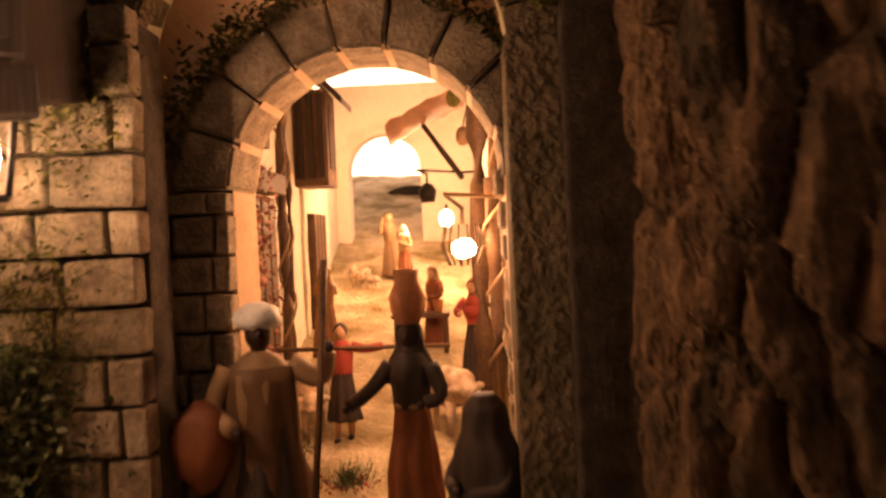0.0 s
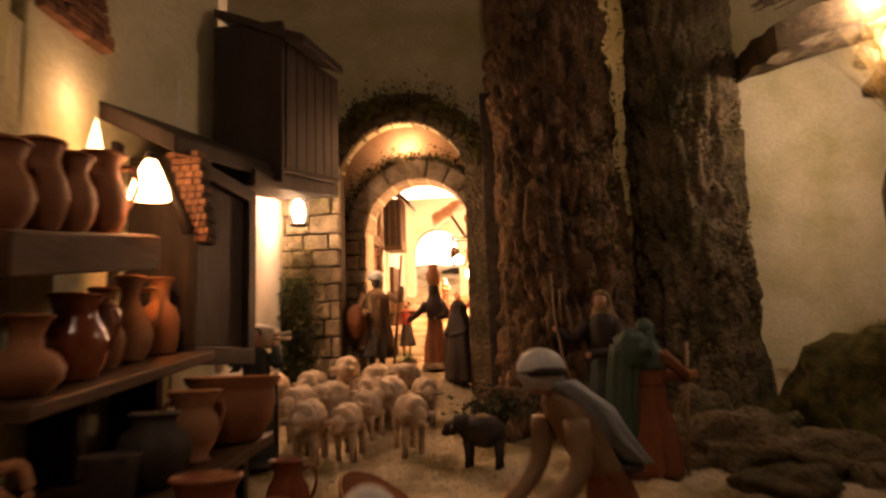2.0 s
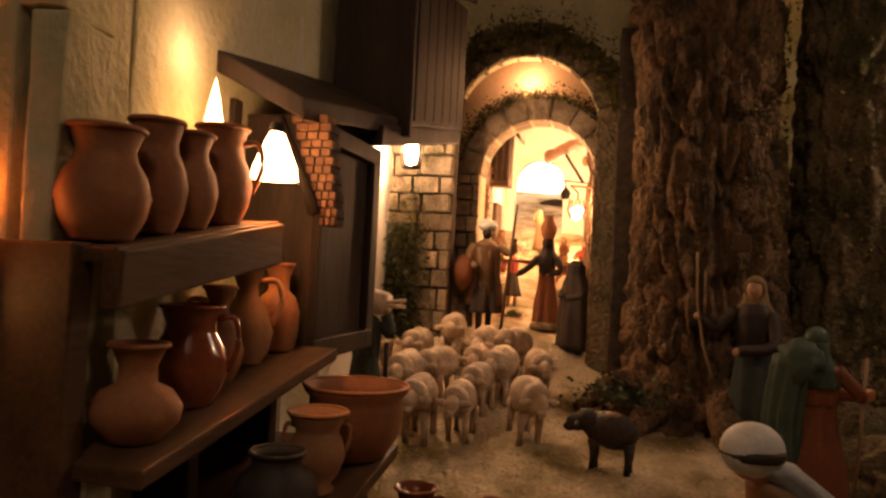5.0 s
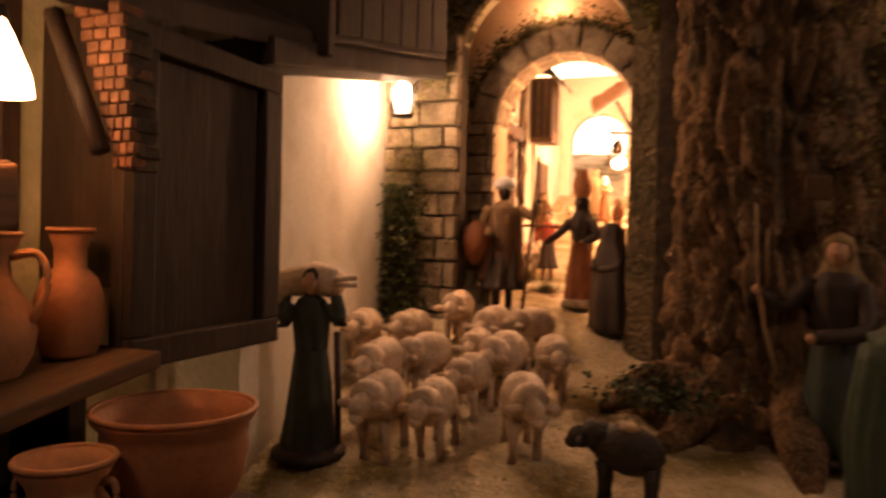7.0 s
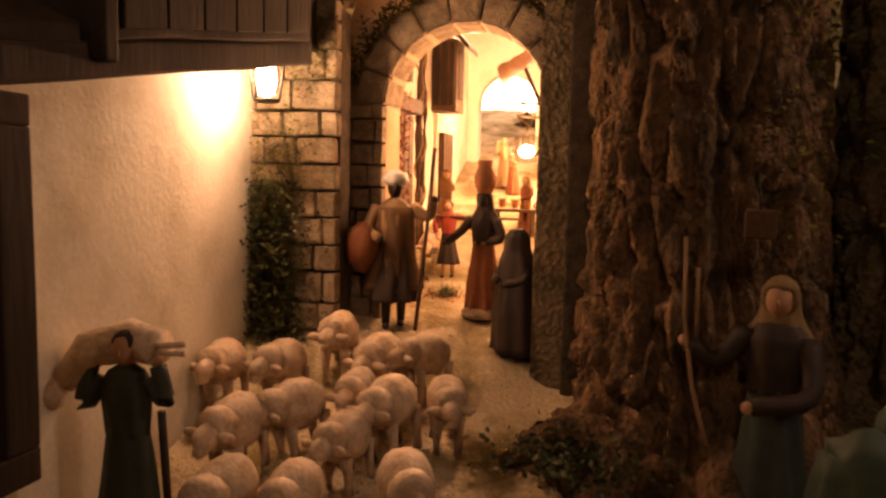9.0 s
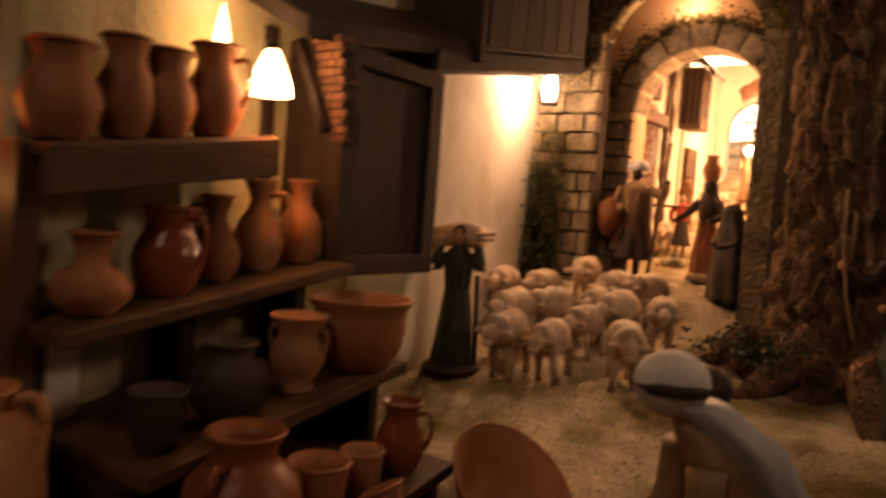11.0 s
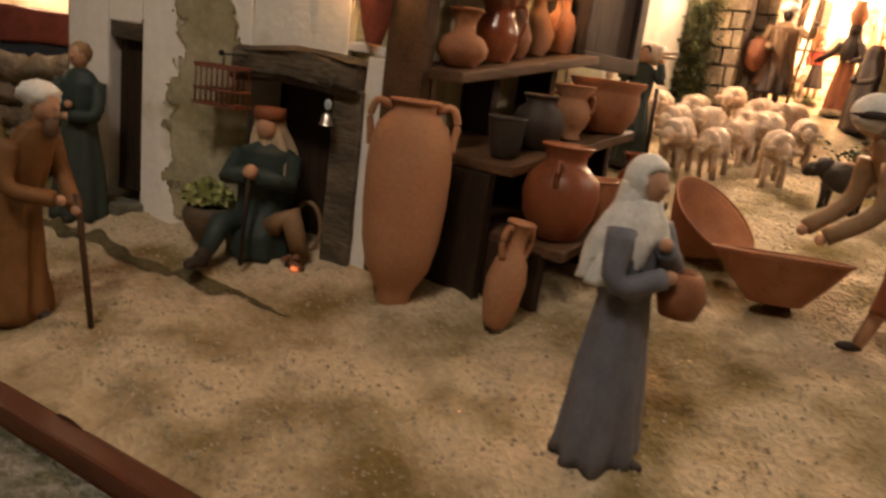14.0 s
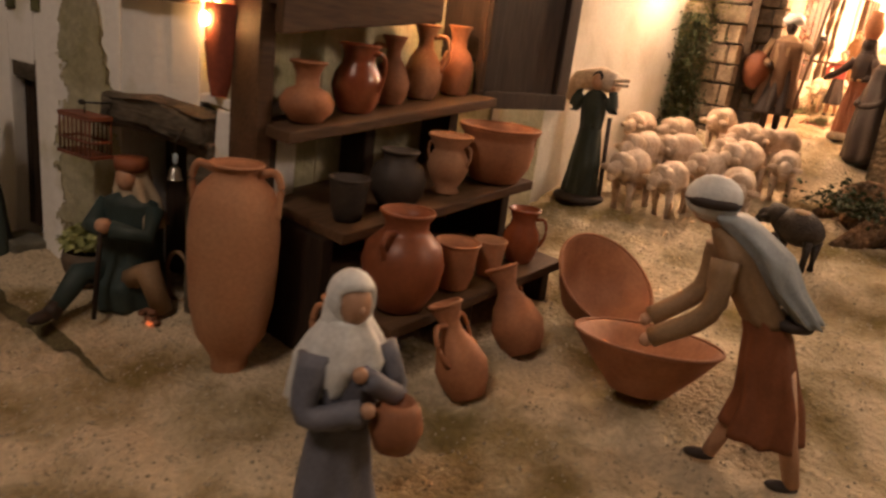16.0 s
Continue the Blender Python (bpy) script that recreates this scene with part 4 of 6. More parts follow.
    kn.append((robe([(0.004, 0.040, 0.036, 0, 0.004), (0.06, 0.040, 0.034, 0, 0.004), (0.115, 0.034, 0.028, 0, 0.004), (0.14, 0.030, 0.024, 0, 0.002), (0.158, 0.021, 0.020, 0, 0.001), (0.178, 0.019, 0.018, 0, 0.0), (0.189, 0.010, 0.010, 0, 0)], 7, 0.10, 6), NIGHT))
    statue("hooded_woman_figurine", "hooded woman figurine in dark green by the tree", "figurine", lay(0.272, 1.605, 0), -38, kn, FIG)

    dk = standing(0.262, NIGHT, SKIN, cloth("mustard_scarf", (0.24, 0.16, 0.07)), TEAL, 23, 1.05, arms=[((-0.1, 0, 0.8), (-0.2, -0.06, 0.68), (-0.3, -0.1, 0.74)), ((0.1, 0, 0.78), (0.13, -0.1, 0.6), (-0.04, -0.2, 0.56))])
    dk.append((tube([(-0.085, -0.03, 0.30), (-0.082, -0.03, 0.22), (-0.07, -0.035, 0.15), (-0.05, -0.05, 0.10)], 0.0022), TAN))
    dk.append((tube([(-0.072, -0.028, 0.27), (-0.07, -0.03, 0.20)], 0.002), TAN))
    statue("hunter_figurine", "man figurine with mustard headscarf and thin bow", "figurine", lay(0.572, 1.300, 0.004), -20, dk, FIG)

    striped = cloth("green_striped_cloth", (0.055, 0.095, 0.072))
    wk = standing(0.235, RUST, SKIN, striped, RUST, 29, 1.25, arms=[((-0.1, 0, 0.78), (-0.2, -0.08, 0.66), (-0.18, -0.2, 0.62)), ((0.1, 0, 0.78), (0.2, -0.08, 0.66), (0.1, -0.2, 0.62))])
    wk.append((ball((0.010, 0.024, 0.190), 0.028, (1, 0.8, 1.1), 3, 0.4, 90), striped))
    wk.append((robe([(0.05, 0.018, 0.008, 0.03, 0.03), (0.12, 0.022, 0.010, 0.03, 0.032), (0.2, 0.024, 0.014, 0.02, 0.03)], 9, 0.3, 6), striped))
    wk.append((tube([(-0.045, -0.02, 0.0), (-0.05, -0.045, 0.20)], 0.0026), TAN))
    wk.append((block(-0.055, 0.03, -0.075, -0.03, 0.140, 0.156, 0.002, 0.004), CLAY))
    statue("burdened_woman_figurine", "woman figurine in rust robe with green striped bundle", "figurine", lay(0.618, 1.115, 0), 150, wk, FIG)


build_figures()


def quadruped(length, high, wool, face, lump=0.10, seed=1):
    """A sheep-like figure facing -y, its head a little lowered."""
    r = high * 0.262
    out = [(ball((0, 0, high * 0.66), 1.0, (r * 1.0, length * 0.46, r * 1.15), 3, 0, 1), wool)]
    for v in out[0][0].verts:
        n = noise.noise(v.co * 60 + Vector((seed, 0, 0)))
        v.co += Vector((v.co.x, v.co.y * 0.3, v.co.z - high * 0.66)) * lump * n * 2
        v.co.z -= 0.06 * high * max(0, v.co.y / length)
    out.append((tube([(0, -length * 0.30, high * 0.72), (0, -length * 0.46, high * 0.80), (0, -length * 0.54, high * 0.80)], [r * 0.8, r * 0.7, r * 0.6], 12), wool))
    out.append((ball((0, -length * 0.60, high * 0.72), r * 0.56, (0.78, 1.2, 0.95), 3), face))
    out.append((ball((0, -length * 0.72, high * 0.64), r * 0.34, (0.8, 1.2, 0.9), 2), face))
    for s in (-1, 1):
        out.append((ball((s * r * 0.72, -length * 0.55, high * 0.72), r * 0.36, (1.25, 0.45, 0.62), 2), face))
        for y in (-0.28, 0.30):
            out.append((tube([(s * r * 0.5, length * y, high * 0.5), (s * r * 0.52, length * (y + 0.01), high * 0.22), (s * r * 0.52, length * y, 0)], [r * 0.34, r * 0.2, r * 0.22], 8), wool))
    return out


def build_flock():
    places = [(-0.088, 1.405, 8), (-0.012, 1.43, -6), (0.037, 1.50, 4), (0.116, 1.468, -14), (0.175, 1.485, -40), (0.110, 1.382, 6), (0.167, 1.358, -20), (0.219, 1.392, 24), (0.013, 1.265, -8), (0.063, 1.325, -24), (0.137, 1.283, -12), (0.068, 1.146, 4), (0.127, 1.176, -4), (0.222, 1.205, 26)]
    rng = random.Random(4)
    kinds = [statue("sheep_figurine", "cream painted sheep figurine with drooping ears", "sheep", (0, 0, -5), 0, quadruped(0.082, 0.102, WOOL, WOOL, 0.05, k), "flock of sheep before the gate") for k in range(3)]
    for i, (x, y, a) in enumerate(places):
        m = pose(x, y, ground_z(x, y) - 0.002, rng.uniform(-3, 3) + 8, 0, a + rng.uniform(-6, 6))
        if i < 3:
            kinds[i].matrix_basis = m
        else:
            ob = copy_thing(kinds[i % 3], m)
            ob.scale = (rng.uniform(0.9, 1.08),) * 3
    statue("black_dog_figurine", "black dog figurine with a pale back patch", "dog", lay(0.357, 1.130), -100, quadruped(0.085, 0.088, BLACKWOOL, BLACKWOOL, 0.05, 8) + [(ball((0.002, 0.0, 0.079), 0.014, (0.8, 1.1, 0.45), 2), TAN)])


build_flock()


# the dark balcony, the panel and the lamp niche on the left
def build_balcony():
    def raised(bm, y0=0.93, k=0.19):
        for v in bm.verts:
            v.co.z += 0.012 + k * (v.co.y - y0)
        return bm

    bal = thing("balcony", "dark stained wooden balcony box with a sloping roof", "balcony", kind="")
    part("body", raised(block(-0.038, 0.074, 0.990, 1.31, 0.632, 0.83, 0.002, 0.003, 5)), WOOD, bal)
    roof = block(-0.036, 0.114, 0.972, 1.20, 0.0, 0.016, 0.0015, 0.003, 5)
    for v in roof.verts:
        v.co.z += 0.882 - 0.40 * (v.co.x - 0.06) + 0.19 * (v.co.y - 1.0)
    part("roof", roof, WOOD, bal)
    part("beam", block(-0.036, 0.078, 0.976, 0.989, 0.64, 0.90, 0.001, 0.002, 3), WOOD, bal)
    part("beam", raised(block(-0.06, 0.050, 1.28, 1.34, 0.62, 0.80, 0.003, 0.004, 3)), WOOD, bal)
    part("floor_beam", raised(block(-0.02, 0.066, 0.90, 1.33, 0.606, 0.632, 0.002, 0.003, 6)), WOOD, bal)
    part("floor_beam", raised(block(-0.16, -0.030, 1.24, 1.568, 0.618, 0.80, 0.002, 0.003, 6)), WOOD, bal)
    for k in range(6):
        y = 0.995 + 0.050 * k
        part("plank", raised(block(0.0745, 0.0785, y, y + 0.047, 0.640, 0.846, 0.0006, 0.0008)), WOOD, bal)

    pan = thing("wooden_panel", "dark wooden shutter panel with a raised frame", "panel")
    part("board", block(0.034, 0.046, 0.752, 0.918, 0.376, 0.612, 0.0008, 0.002, 3), WOOD, pan)
    for q in ((0.046, 0.055, 0.752, 0.935, 0.362, 0.385), (0.046, 0.055, 0.752, 0.935, 0.592, 0.612), (0.046, 0.055, 0.752, 0.775, 0.385, 0.592), (0.046, 0.055, 0.908, 0.935, 0.385, 0.592)):
        part("frame", block(*q, 0.0008, 0.002, 1), WOOD, pan)
    part("return_board", block(-0.045, 0.034, 0.900, 0.918, 0.376, 0.612, 0.0008, 0.002, 1), WOOD, pan)

    nic = thing("lamp_niche", "dark timber niche with a sloping roof board", "niche")
    r = block(-0.040, 0.060, 0.686, 0.985, -0.004, 0.018, 0.002, 0.003, 4)
    for v in r.verts:
        v.co.z += 0.648 - 0.50 * (v.co.x + 0.03) + 0.15 * (v.co.y - 0.69)
    part("roof_board", r, WOOD, nic)
    part("post", block(-0.044, -0.030, 0.716, 0.732, 0.45, 0.628, 0.001, 0.002), WOOD, nic)
    part("brace", tube([(0.020, 0.714, 0.606), (0.064, 0.714, 0.512)], 0.0065, 6), WOOD, nic)
    part("back_board", block(-0.044, 0.034, 0.755, 0.765, 0.42, 0.62, 0.001, 0.002), WOOD, nic)
    for k in range(13):
        z, left, wide = 0.612 - 0.0085 * k, 0.030 + 0.0030 * k + (k % 2) * 0.003, 0.040 - 0.0019 * k
        part("mortar", block(left + 0.001, left + wide - 0.001, 0.726, 0.746, z - 0.0088, z, 0.0006, 0.001), MORTAR_AND_SHADE, nic)
        for j in range(3):
            part("brick", block(left + wide / 3 * j, left + wide / 3 * (j + 1) - 0.0012, 0.7215, 0.744, z - 0.0074, z - 0.0002, 0.0006, 0.0012, 0, k * 3 + j), BRICK, nic)
    lamp = thing("niche_lamp", "small lit lamp with a bell shaped glass", "lamp", (0.053, 0.648, 0.537))
    part("shade", lathe([(0.021, 0.0), (0.019, 0.012), (0.010, 0.034), (0.006, 0.042), (0, 0.043)], 24), glow("lit_bell_glass", (1, 0.62, 0.28), 9), lamp)
    part("cap", lathe([(0, 0.043), (0.008, 0.042), (0.006, 0.050), (0, 0.052)], 16), IRON, lamp)
    cand = thing("candle_lamp", "lit flame lamp behind the jars", "lamp", (-0.001, 0.632, 0.503))
    part("socket", lathe([(0, 0), (0.008, 0), (0.008, 0.05), (0.004, 0.056), (0, 0.056)], 16), IRON, cand)
    part("flame", lathe([(0, 0.056), (0.006, 0.064), (0.0085, 0.080), (0.005, 0.10), (0, 0.122)], 18), glow("lit_flame", (1, 0.60, 0.25), 7), cand)


build_balcony()


def build_lantern():
    lan = thing("gate_lantern", "small lit iron lantern with glowing panes on the pier", "lantern", (-0.066, 1.473, 0.668))
    part("cap", lathe([(0.030, 0.062), (0.026, 0.068), (0.008, 0.084), (0.004, 0.092), (0, 0.092)], 6), IRON, lan)
    part("base", lathe([(0, 0), (0.020, 0), (0.021, 0.004), (0, 0.005)], 6), IRON, lan)
    for k in range(6):
        a = math.pi / 3 * k
        part("bar", tube([(0.020 * math.cos(a), 0.020 * math.sin(a), 0.003), (0.028 * math.cos(a), 0.028 * math.sin(a), 0.064)], 0.0016, 6), IRON, lan)
    part("bulb", lathe([(0, 0.006), (0.010, 0.010), (0.014, 0.03), (0.012, 0.052), (0.005, 0.060), (0, 0.060)], 16), LAMPGLOW, lan)
    part("bracket", tube([(0, 0, 0.09), (0, 0.01, 0.105), (0, 0.10, 0.10)], 0.0025, 6), IRON, lan)

    rng = random.Random(5)
    def low(r):
        return Vector((-0.098 + r.gauss(0, 0.026), 1.555 - abs(r.gauss(0, 0.014)), 0.29 + 0.27 * r.random() ** 1.2))
    def high(r):
        return Vector((-0.09 + r.gauss(0, 0.03), 1.560 - abs(r.gauss(0, 0.006)), 0.59 + r.gauss(0, 0.04)))
    def top(r):
        return Vector((-0.045 + r.gauss(0, 0.022), 1.560 - abs(r.gauss(0, 0.008)), 0.755 + r.gauss(0, 0.03)))
    def gap(r):
        return Vector((-0.045 + r.gauss(0, 0.022), 1.575 - abs(r.gauss(0, 0.012)), 0.93 + r.gauss(0, 0.05)))
    ivy = thing("ivy_bush", "dark green ivy bush climbing the stone pier", "shrub")
    part("leaves", leaves(3600, (1, 1, 1), 0.0042, 6, shape=low), LEAF, ivy)
    part("tendril", blades(260, 6, low, 0.05, 0.0005, 0.7), MOSS, ivy)
    for nm, f, n in (("dry_creeper", high, 500), ("dry_creeper", top, 420), ("dry_creeper", gap, 600)):
        c = thing(nm, "thin dry brown creeper clinging to the pier", "creeper")
        part("twig", blades(n // 2, n, f, 0.024, 0.0005, 1.0), MOSS, c)
        part("leaves", leaves(n, (1, 1, 1), 0.003, n, shape=f), MOSS, c)


build_lantern()


# details of the white house
def build_house_details():
    a, b = Vector((-0.43, 0.330)), Vector((0.006, 0.447))
    d = (b - a).normalized()
    ang = math.degrees(math.atan2(d.y, d.x))

    def at(s, out=0.0, z=0.0):
        p = a + d * s - Vector((-d.y, d.x)) * out
        return (p.x, p.y, z)

    # olive wall face's shade, coloured onto the house front by a ragged-edged thin sheet
    spans = ((0.085, 0.105, 0.215), (0.17, 0.090, 0.225), (0.25, 0.085, 0.228), (0.33, 0.112, 0.200), (0.38, 0.088, 0.186), (0.445, 0.113, 0.174), (0.50, 0.124, 0.166), (0.62, 0.120, 0.170))
    def inside(s, z):
        for (z0, l0, r0), (z1, l1, r1) in zip(spans, spans[1:]):
            if z0 <= z <= z1:
                t = (z - z0) / (z1 - z0)
                wob = 0.022 * noise.noise((s * 40, z * 40, 1.0)) + 0.010 * noise.noise((s * 130, z * 130, 4.0))
                return l0 + (l1 - l0) * t + wob < s < r0 + (r1 - r0) * t + wob
        return False
    bm, grid = bmesh.new(), {}
    def corner(i, j):
        if (i, j) not in grid:
            s, z = 0.06 + 0.0035 * i, 0.085 + 0.0035 * j
            grid[i, j] = bm.verts.new(at(s, 0.0045 + 0.001 * noise.noise((s * 60, z * 60, 0)), z))
        return grid[i, j]
    for i in range(56):
        for j in range(152):
            if inside(0.062 + 0.0035 * i, 0.087 + 0.0035 * j):
                bm.faces.new((corner(i, j), corner(i + 1, j), corner(i + 1, j + 1), corner(i, j + 1)))
    bmesh.ops.solidify(bm, geom=bm.faces[:], thickness=-0.008)
    crust = thing("moss_crust", "olive shaded wall face drawn as a thin sheet on the white house front", "moss")
    part("crust", smooth(bm), shader("olive_shade", (0.72, 0.68, 0.50), 0.9, 0.12, 18, 0.6, 120, (0.46, 0.43, 0.22), (0.36, 0.56), depth=0.002), crust)

    lin = thing("door_lintel", "thick weathered timber lintel over the doorway", "lintel", at(0.198, 0.012), ang)
    bm = block(0, 0.192, -0.006, 0.05, 0.288, 0.330, 0.004, 0.008, 5)
    for v in bm.verts:
        v.co.z += 0.012 * math.sin(v.co.x * 14) * (1 if v.co.z > 0.31 else 0.5) - 0.03 * v.co.x
    part("beam", smooth(bm), OLDWOOD, lin)
    jamb = thing("door_jamb", "dark timber door post", "post", at(0.352, 0.004), ang)
    part("post", block(0, 0.042, -0.004, 0.05, 0.05, 0.296, 0.002, 0.004, 3), OLDWOOD, jamb)
    # dark sheet added behind the opening to keep the doorway black
    door = thing("doorway_curtain", "dark sheet added across the inside of the doorway", "door", at(0.23, -0.06), ang)
    part("leaf", block(0, 0.13, 0, 0.012, 0.05, 0.30, 0.001, 0.002, 2), WOOD, door)

    hood = thing("oven_hood", "rough dark timber beam above the doorway", "beam", at(0.225, 0.010), ang)
    part("beam", block(0, 0.136, -0.01, 0.04, 0.448, 0.482, 0.004, 0.006, 4), OLDWOOD, hood)
    part("beam", block(0.004, 0.13, -0.006, 0.03, 0.484, 0.60, 0.003, 0.005, 4), shader("near_black_board", (0.03, 0.022, 0.016), 0.9, 0.3, 30, 0.5, 200), hood)

    oven = thing("wall_oven", "open oven niche with red clay chute and glowing embers", "oven", at(0.362, 0.0), ang)
    part("niche", block(0.0, 0.068, 0.03, 0.05, 0.352, 0.62, 0.001, 0.002, 2), BRICK, oven)
    chute = bmesh.new()
    rows = []
    for k, (z, w) in enumerate(((0.352, 0.010), (0.375, 0.022), (0.41, 0.029), (0.452, 0.031))):
        rows.append([chute.verts.new((0.034 + w * math.cos(t), 0.010 - 0.020 * math.sin(t), z)) for t in (math.pi * i / 10 for i in range(11))])
    for p, q in zip(rows, rows[1:]):
        for i in range(10):
            chute.faces.new((p[i + 1], p[i], q[i], q[i + 1]))
    part("chute", smooth(chute), shader("red_clay", (0.24, 0.06, 0.03), 0.8, 0.15, 30, 0.3, 200), oven, "red clay chute below the fire")
    rng = random.Random(9)
    for k in range(14):
        part("ember", ball((0.034 + rng.gauss(0, 0.013), 0.012 + rng.gauss(0, 0.008), 0.458 + abs(rng.gauss(0, 0.010))), 0.0075, (1, 1, 0.8), 1, 0.5, 90), EMBER if k % 3 else FLAME, oven)
    part("bulb", ball((0.022, -0.013, 0.434), 0.0062, (1, 0.6, 1.2), 2), FLAME, oven)

    cage = thing("bird_cage", "small reddish cane bird cage hanging by the door", "cage", (-0.212, 0.342, 0.256), 15)
    for z in (0.0, 0.018, 0.045):
        for (p, q) in (((-0.032, -0.014), (0.032, -0.014)), ((0.032, -0.014), (0.032, 0.014)), ((0.032, 0.014), (-0.032, 0.014)), ((-0.032, 0.014), (-0.032, -0.014))):
            part("rail", tube([(*p, z), (*q, z)], 0.0018, 6), REDWOOD, cage)
    for i in range(8):
        x = -0.030 + 0.060 * i / 7
        for y in (-0.014, 0.014):
            part("bar", tube([(x, y, 0), (x, y, 0.046)], 0.0013, 5), REDWOOD, cage)
    part("floor", block(-0.034, 0.034, -0.016, 0.016, -0.002, 0.002), REDWOOD, cage)
    part("roof", block(-0.033, 0.033, -0.015, 0.015, 0.046, 0.049), REDWOOD, cage)
    part("hook", tube([(0, 0.0, 0.049), (0, 0.0, 0.062), (0.03, 0.05, 0.064)], 0.0012, 5), IRON, cage)
    part("knob", ball((0.0, -0.004, 0.063), 0.004, (1, 1, 1), 2), IRON, cage)

    bell = thing("door_bell", "small shiny tin bell hanging in the doorway", "bell", (-0.074, 0.395, 0.252))
    part("cup", lathe([(0.0095, 0), (0.0075, 0.004), (0.006, 0.012), (0.003, 0.015), (0, 0.015)], 20), TIN, bell)
    part("bow", ball((0, 0, 0.024), 0.007, (0.9, 0.3, 1.0), 2), cloth("pale_blue_ribbon", (0.45, 0.55, 0.62)), bell)
    part("cord", tube([(0, 0, 0.028), (0, 0.0, 0.045), (0.0, 0.012, 0.06)], 0.0008, 5), NIGHT, bell)

    tub = thing("flower_pot", "round brown clay pot with pale green plants", "plant", lay(-0.246, 0.356))
    part("pot", lathe([(0, 0), (0.02, 0), (0.032, 0.018), (0.036, 0.034), (0.033, 0.046), (0.030, 0.046), (0.028, 0.04), (0, 0.038)], 28), shader("dull_clay", (0.14, 0.10, 0.065), 0.7, 0.15, 20, 0.2, 200), tub)
    def crown(r):
        t, q = r.uniform(0, 6.3), r.random() ** 0.5 * 0.032
        return Vector((q * math.cos(t) - 0.004, q * math.sin(t), 0.052 + r.random() * 0.026 * (1.2 - q / 0.04)))
    part("leaves", leaves(520, (1, 1, 1), 0.0085, 2, shape=crown), LETTUCE, tub)
    part("stems", blades(40, 3, lambda r: Vector((r.gauss(0, 0.008), r.gauss(0, 0.008), 0.04)), 0.03, 0.0007, 0.6), LEAF, tub)

    disc = thing("leaning_hoop", "pale wooden hoop leaning in the doorway", "hoop", (-0.122, 0.412, 0.076), 20)
    part("rim", tube([(0.020 * math.sin(t), 0.012 - 0.01 * math.cos(t) * 0, 0.034 + 0.034 * -math.cos(t)) for t in (2 * math.pi * i / 24 for i in range(25))], 0.003, 6), TAN, disc)
    fire = thing("small_fire", "little glowing red ember fire on the ground", "fire", lay(-0.085, 0.372))
    for k in range(7):
        part("ember", ball((rng.gauss(0, 0.006), rng.gauss(0, 0.006), 0.005 + 0.004 * k % 0.016), 0.006, (1, 1, 0.8), 1, 0.5, 90), glow("dim_ember", (0.9, 0.20, 0.05), 0.12) if k == 0 else BRICK, fire)

    nd = thing("narrow_door", "narrow dark plank door of the second house", "door", (-0.464, 0.337, 0.0), 15)
    for k in range(4):
        part("plank", block(0.004 + 0.0145 * k, 0.0175 + 0.0145 * k, 0.0, 0.008, 0.10, 0.318, 0.0004, 0.001), WOOD, nd)
    part("lintel", block(-0.003, 0.066, -0.014, 0.02, 0.318, 0.348, 0.003, 0.005, 3), OLDWOOD, nd)
    step = thing("door_step", "grey stone step before the narrow door", "step", lay(-0.428, 0.312, -0.004), 12)
    part("stone", block(-0.03, 0.04, -0.022, 0.03, 0, 0.022, 0.003, 0.006, 2), shader("grey_stone", (0.17, 0.16, 0.12), 0.9, 0.2, 40, 0.6, 220, depth=0.003), step)
    # slit windows: dark olive blocks, a little proud of the wall
    for x in (-0.452, -0.392):
        w = thing("slit_window", "narrow slit window as a dark olive block", "window", (x, 0.3105 + (x + 0.505) * 0.268, 0.412), 15)
        part("reveal", block(-0.010, 0.010, -0.004, 0.012, 0, 0.048, 0.001, 0.002), shader("olive_reveal", (0.16, 0.16, 0.07), 0.9, 0.3, 40, 0.5, 200), w)
    # broken plaster with bare bricks high on the limewashed wall
    bare = thing("bare_brickwork", "patch of bare brown bricks in broken plaster", "brickwork")
    rr = random.Random(3)
    for k in range(12):
        z = 0.722 + 0.0105 * k
        y = 0.565 + 0.004 * k + (k % 2) * 0.01 + rr.uniform(0, 0.006)
        while y < 0.672 - 0.0015 * k:
            wdt = rr.uniform(0.015, 0.022)
            part("brick", block(-0.034, -0.020 + rr.uniform(0, 0.004), y, y + wdt, z, z + 0.009, 0.0008, 0.0012), BRICK, bare)
            y += wdt + 0.0015


build_house_details()


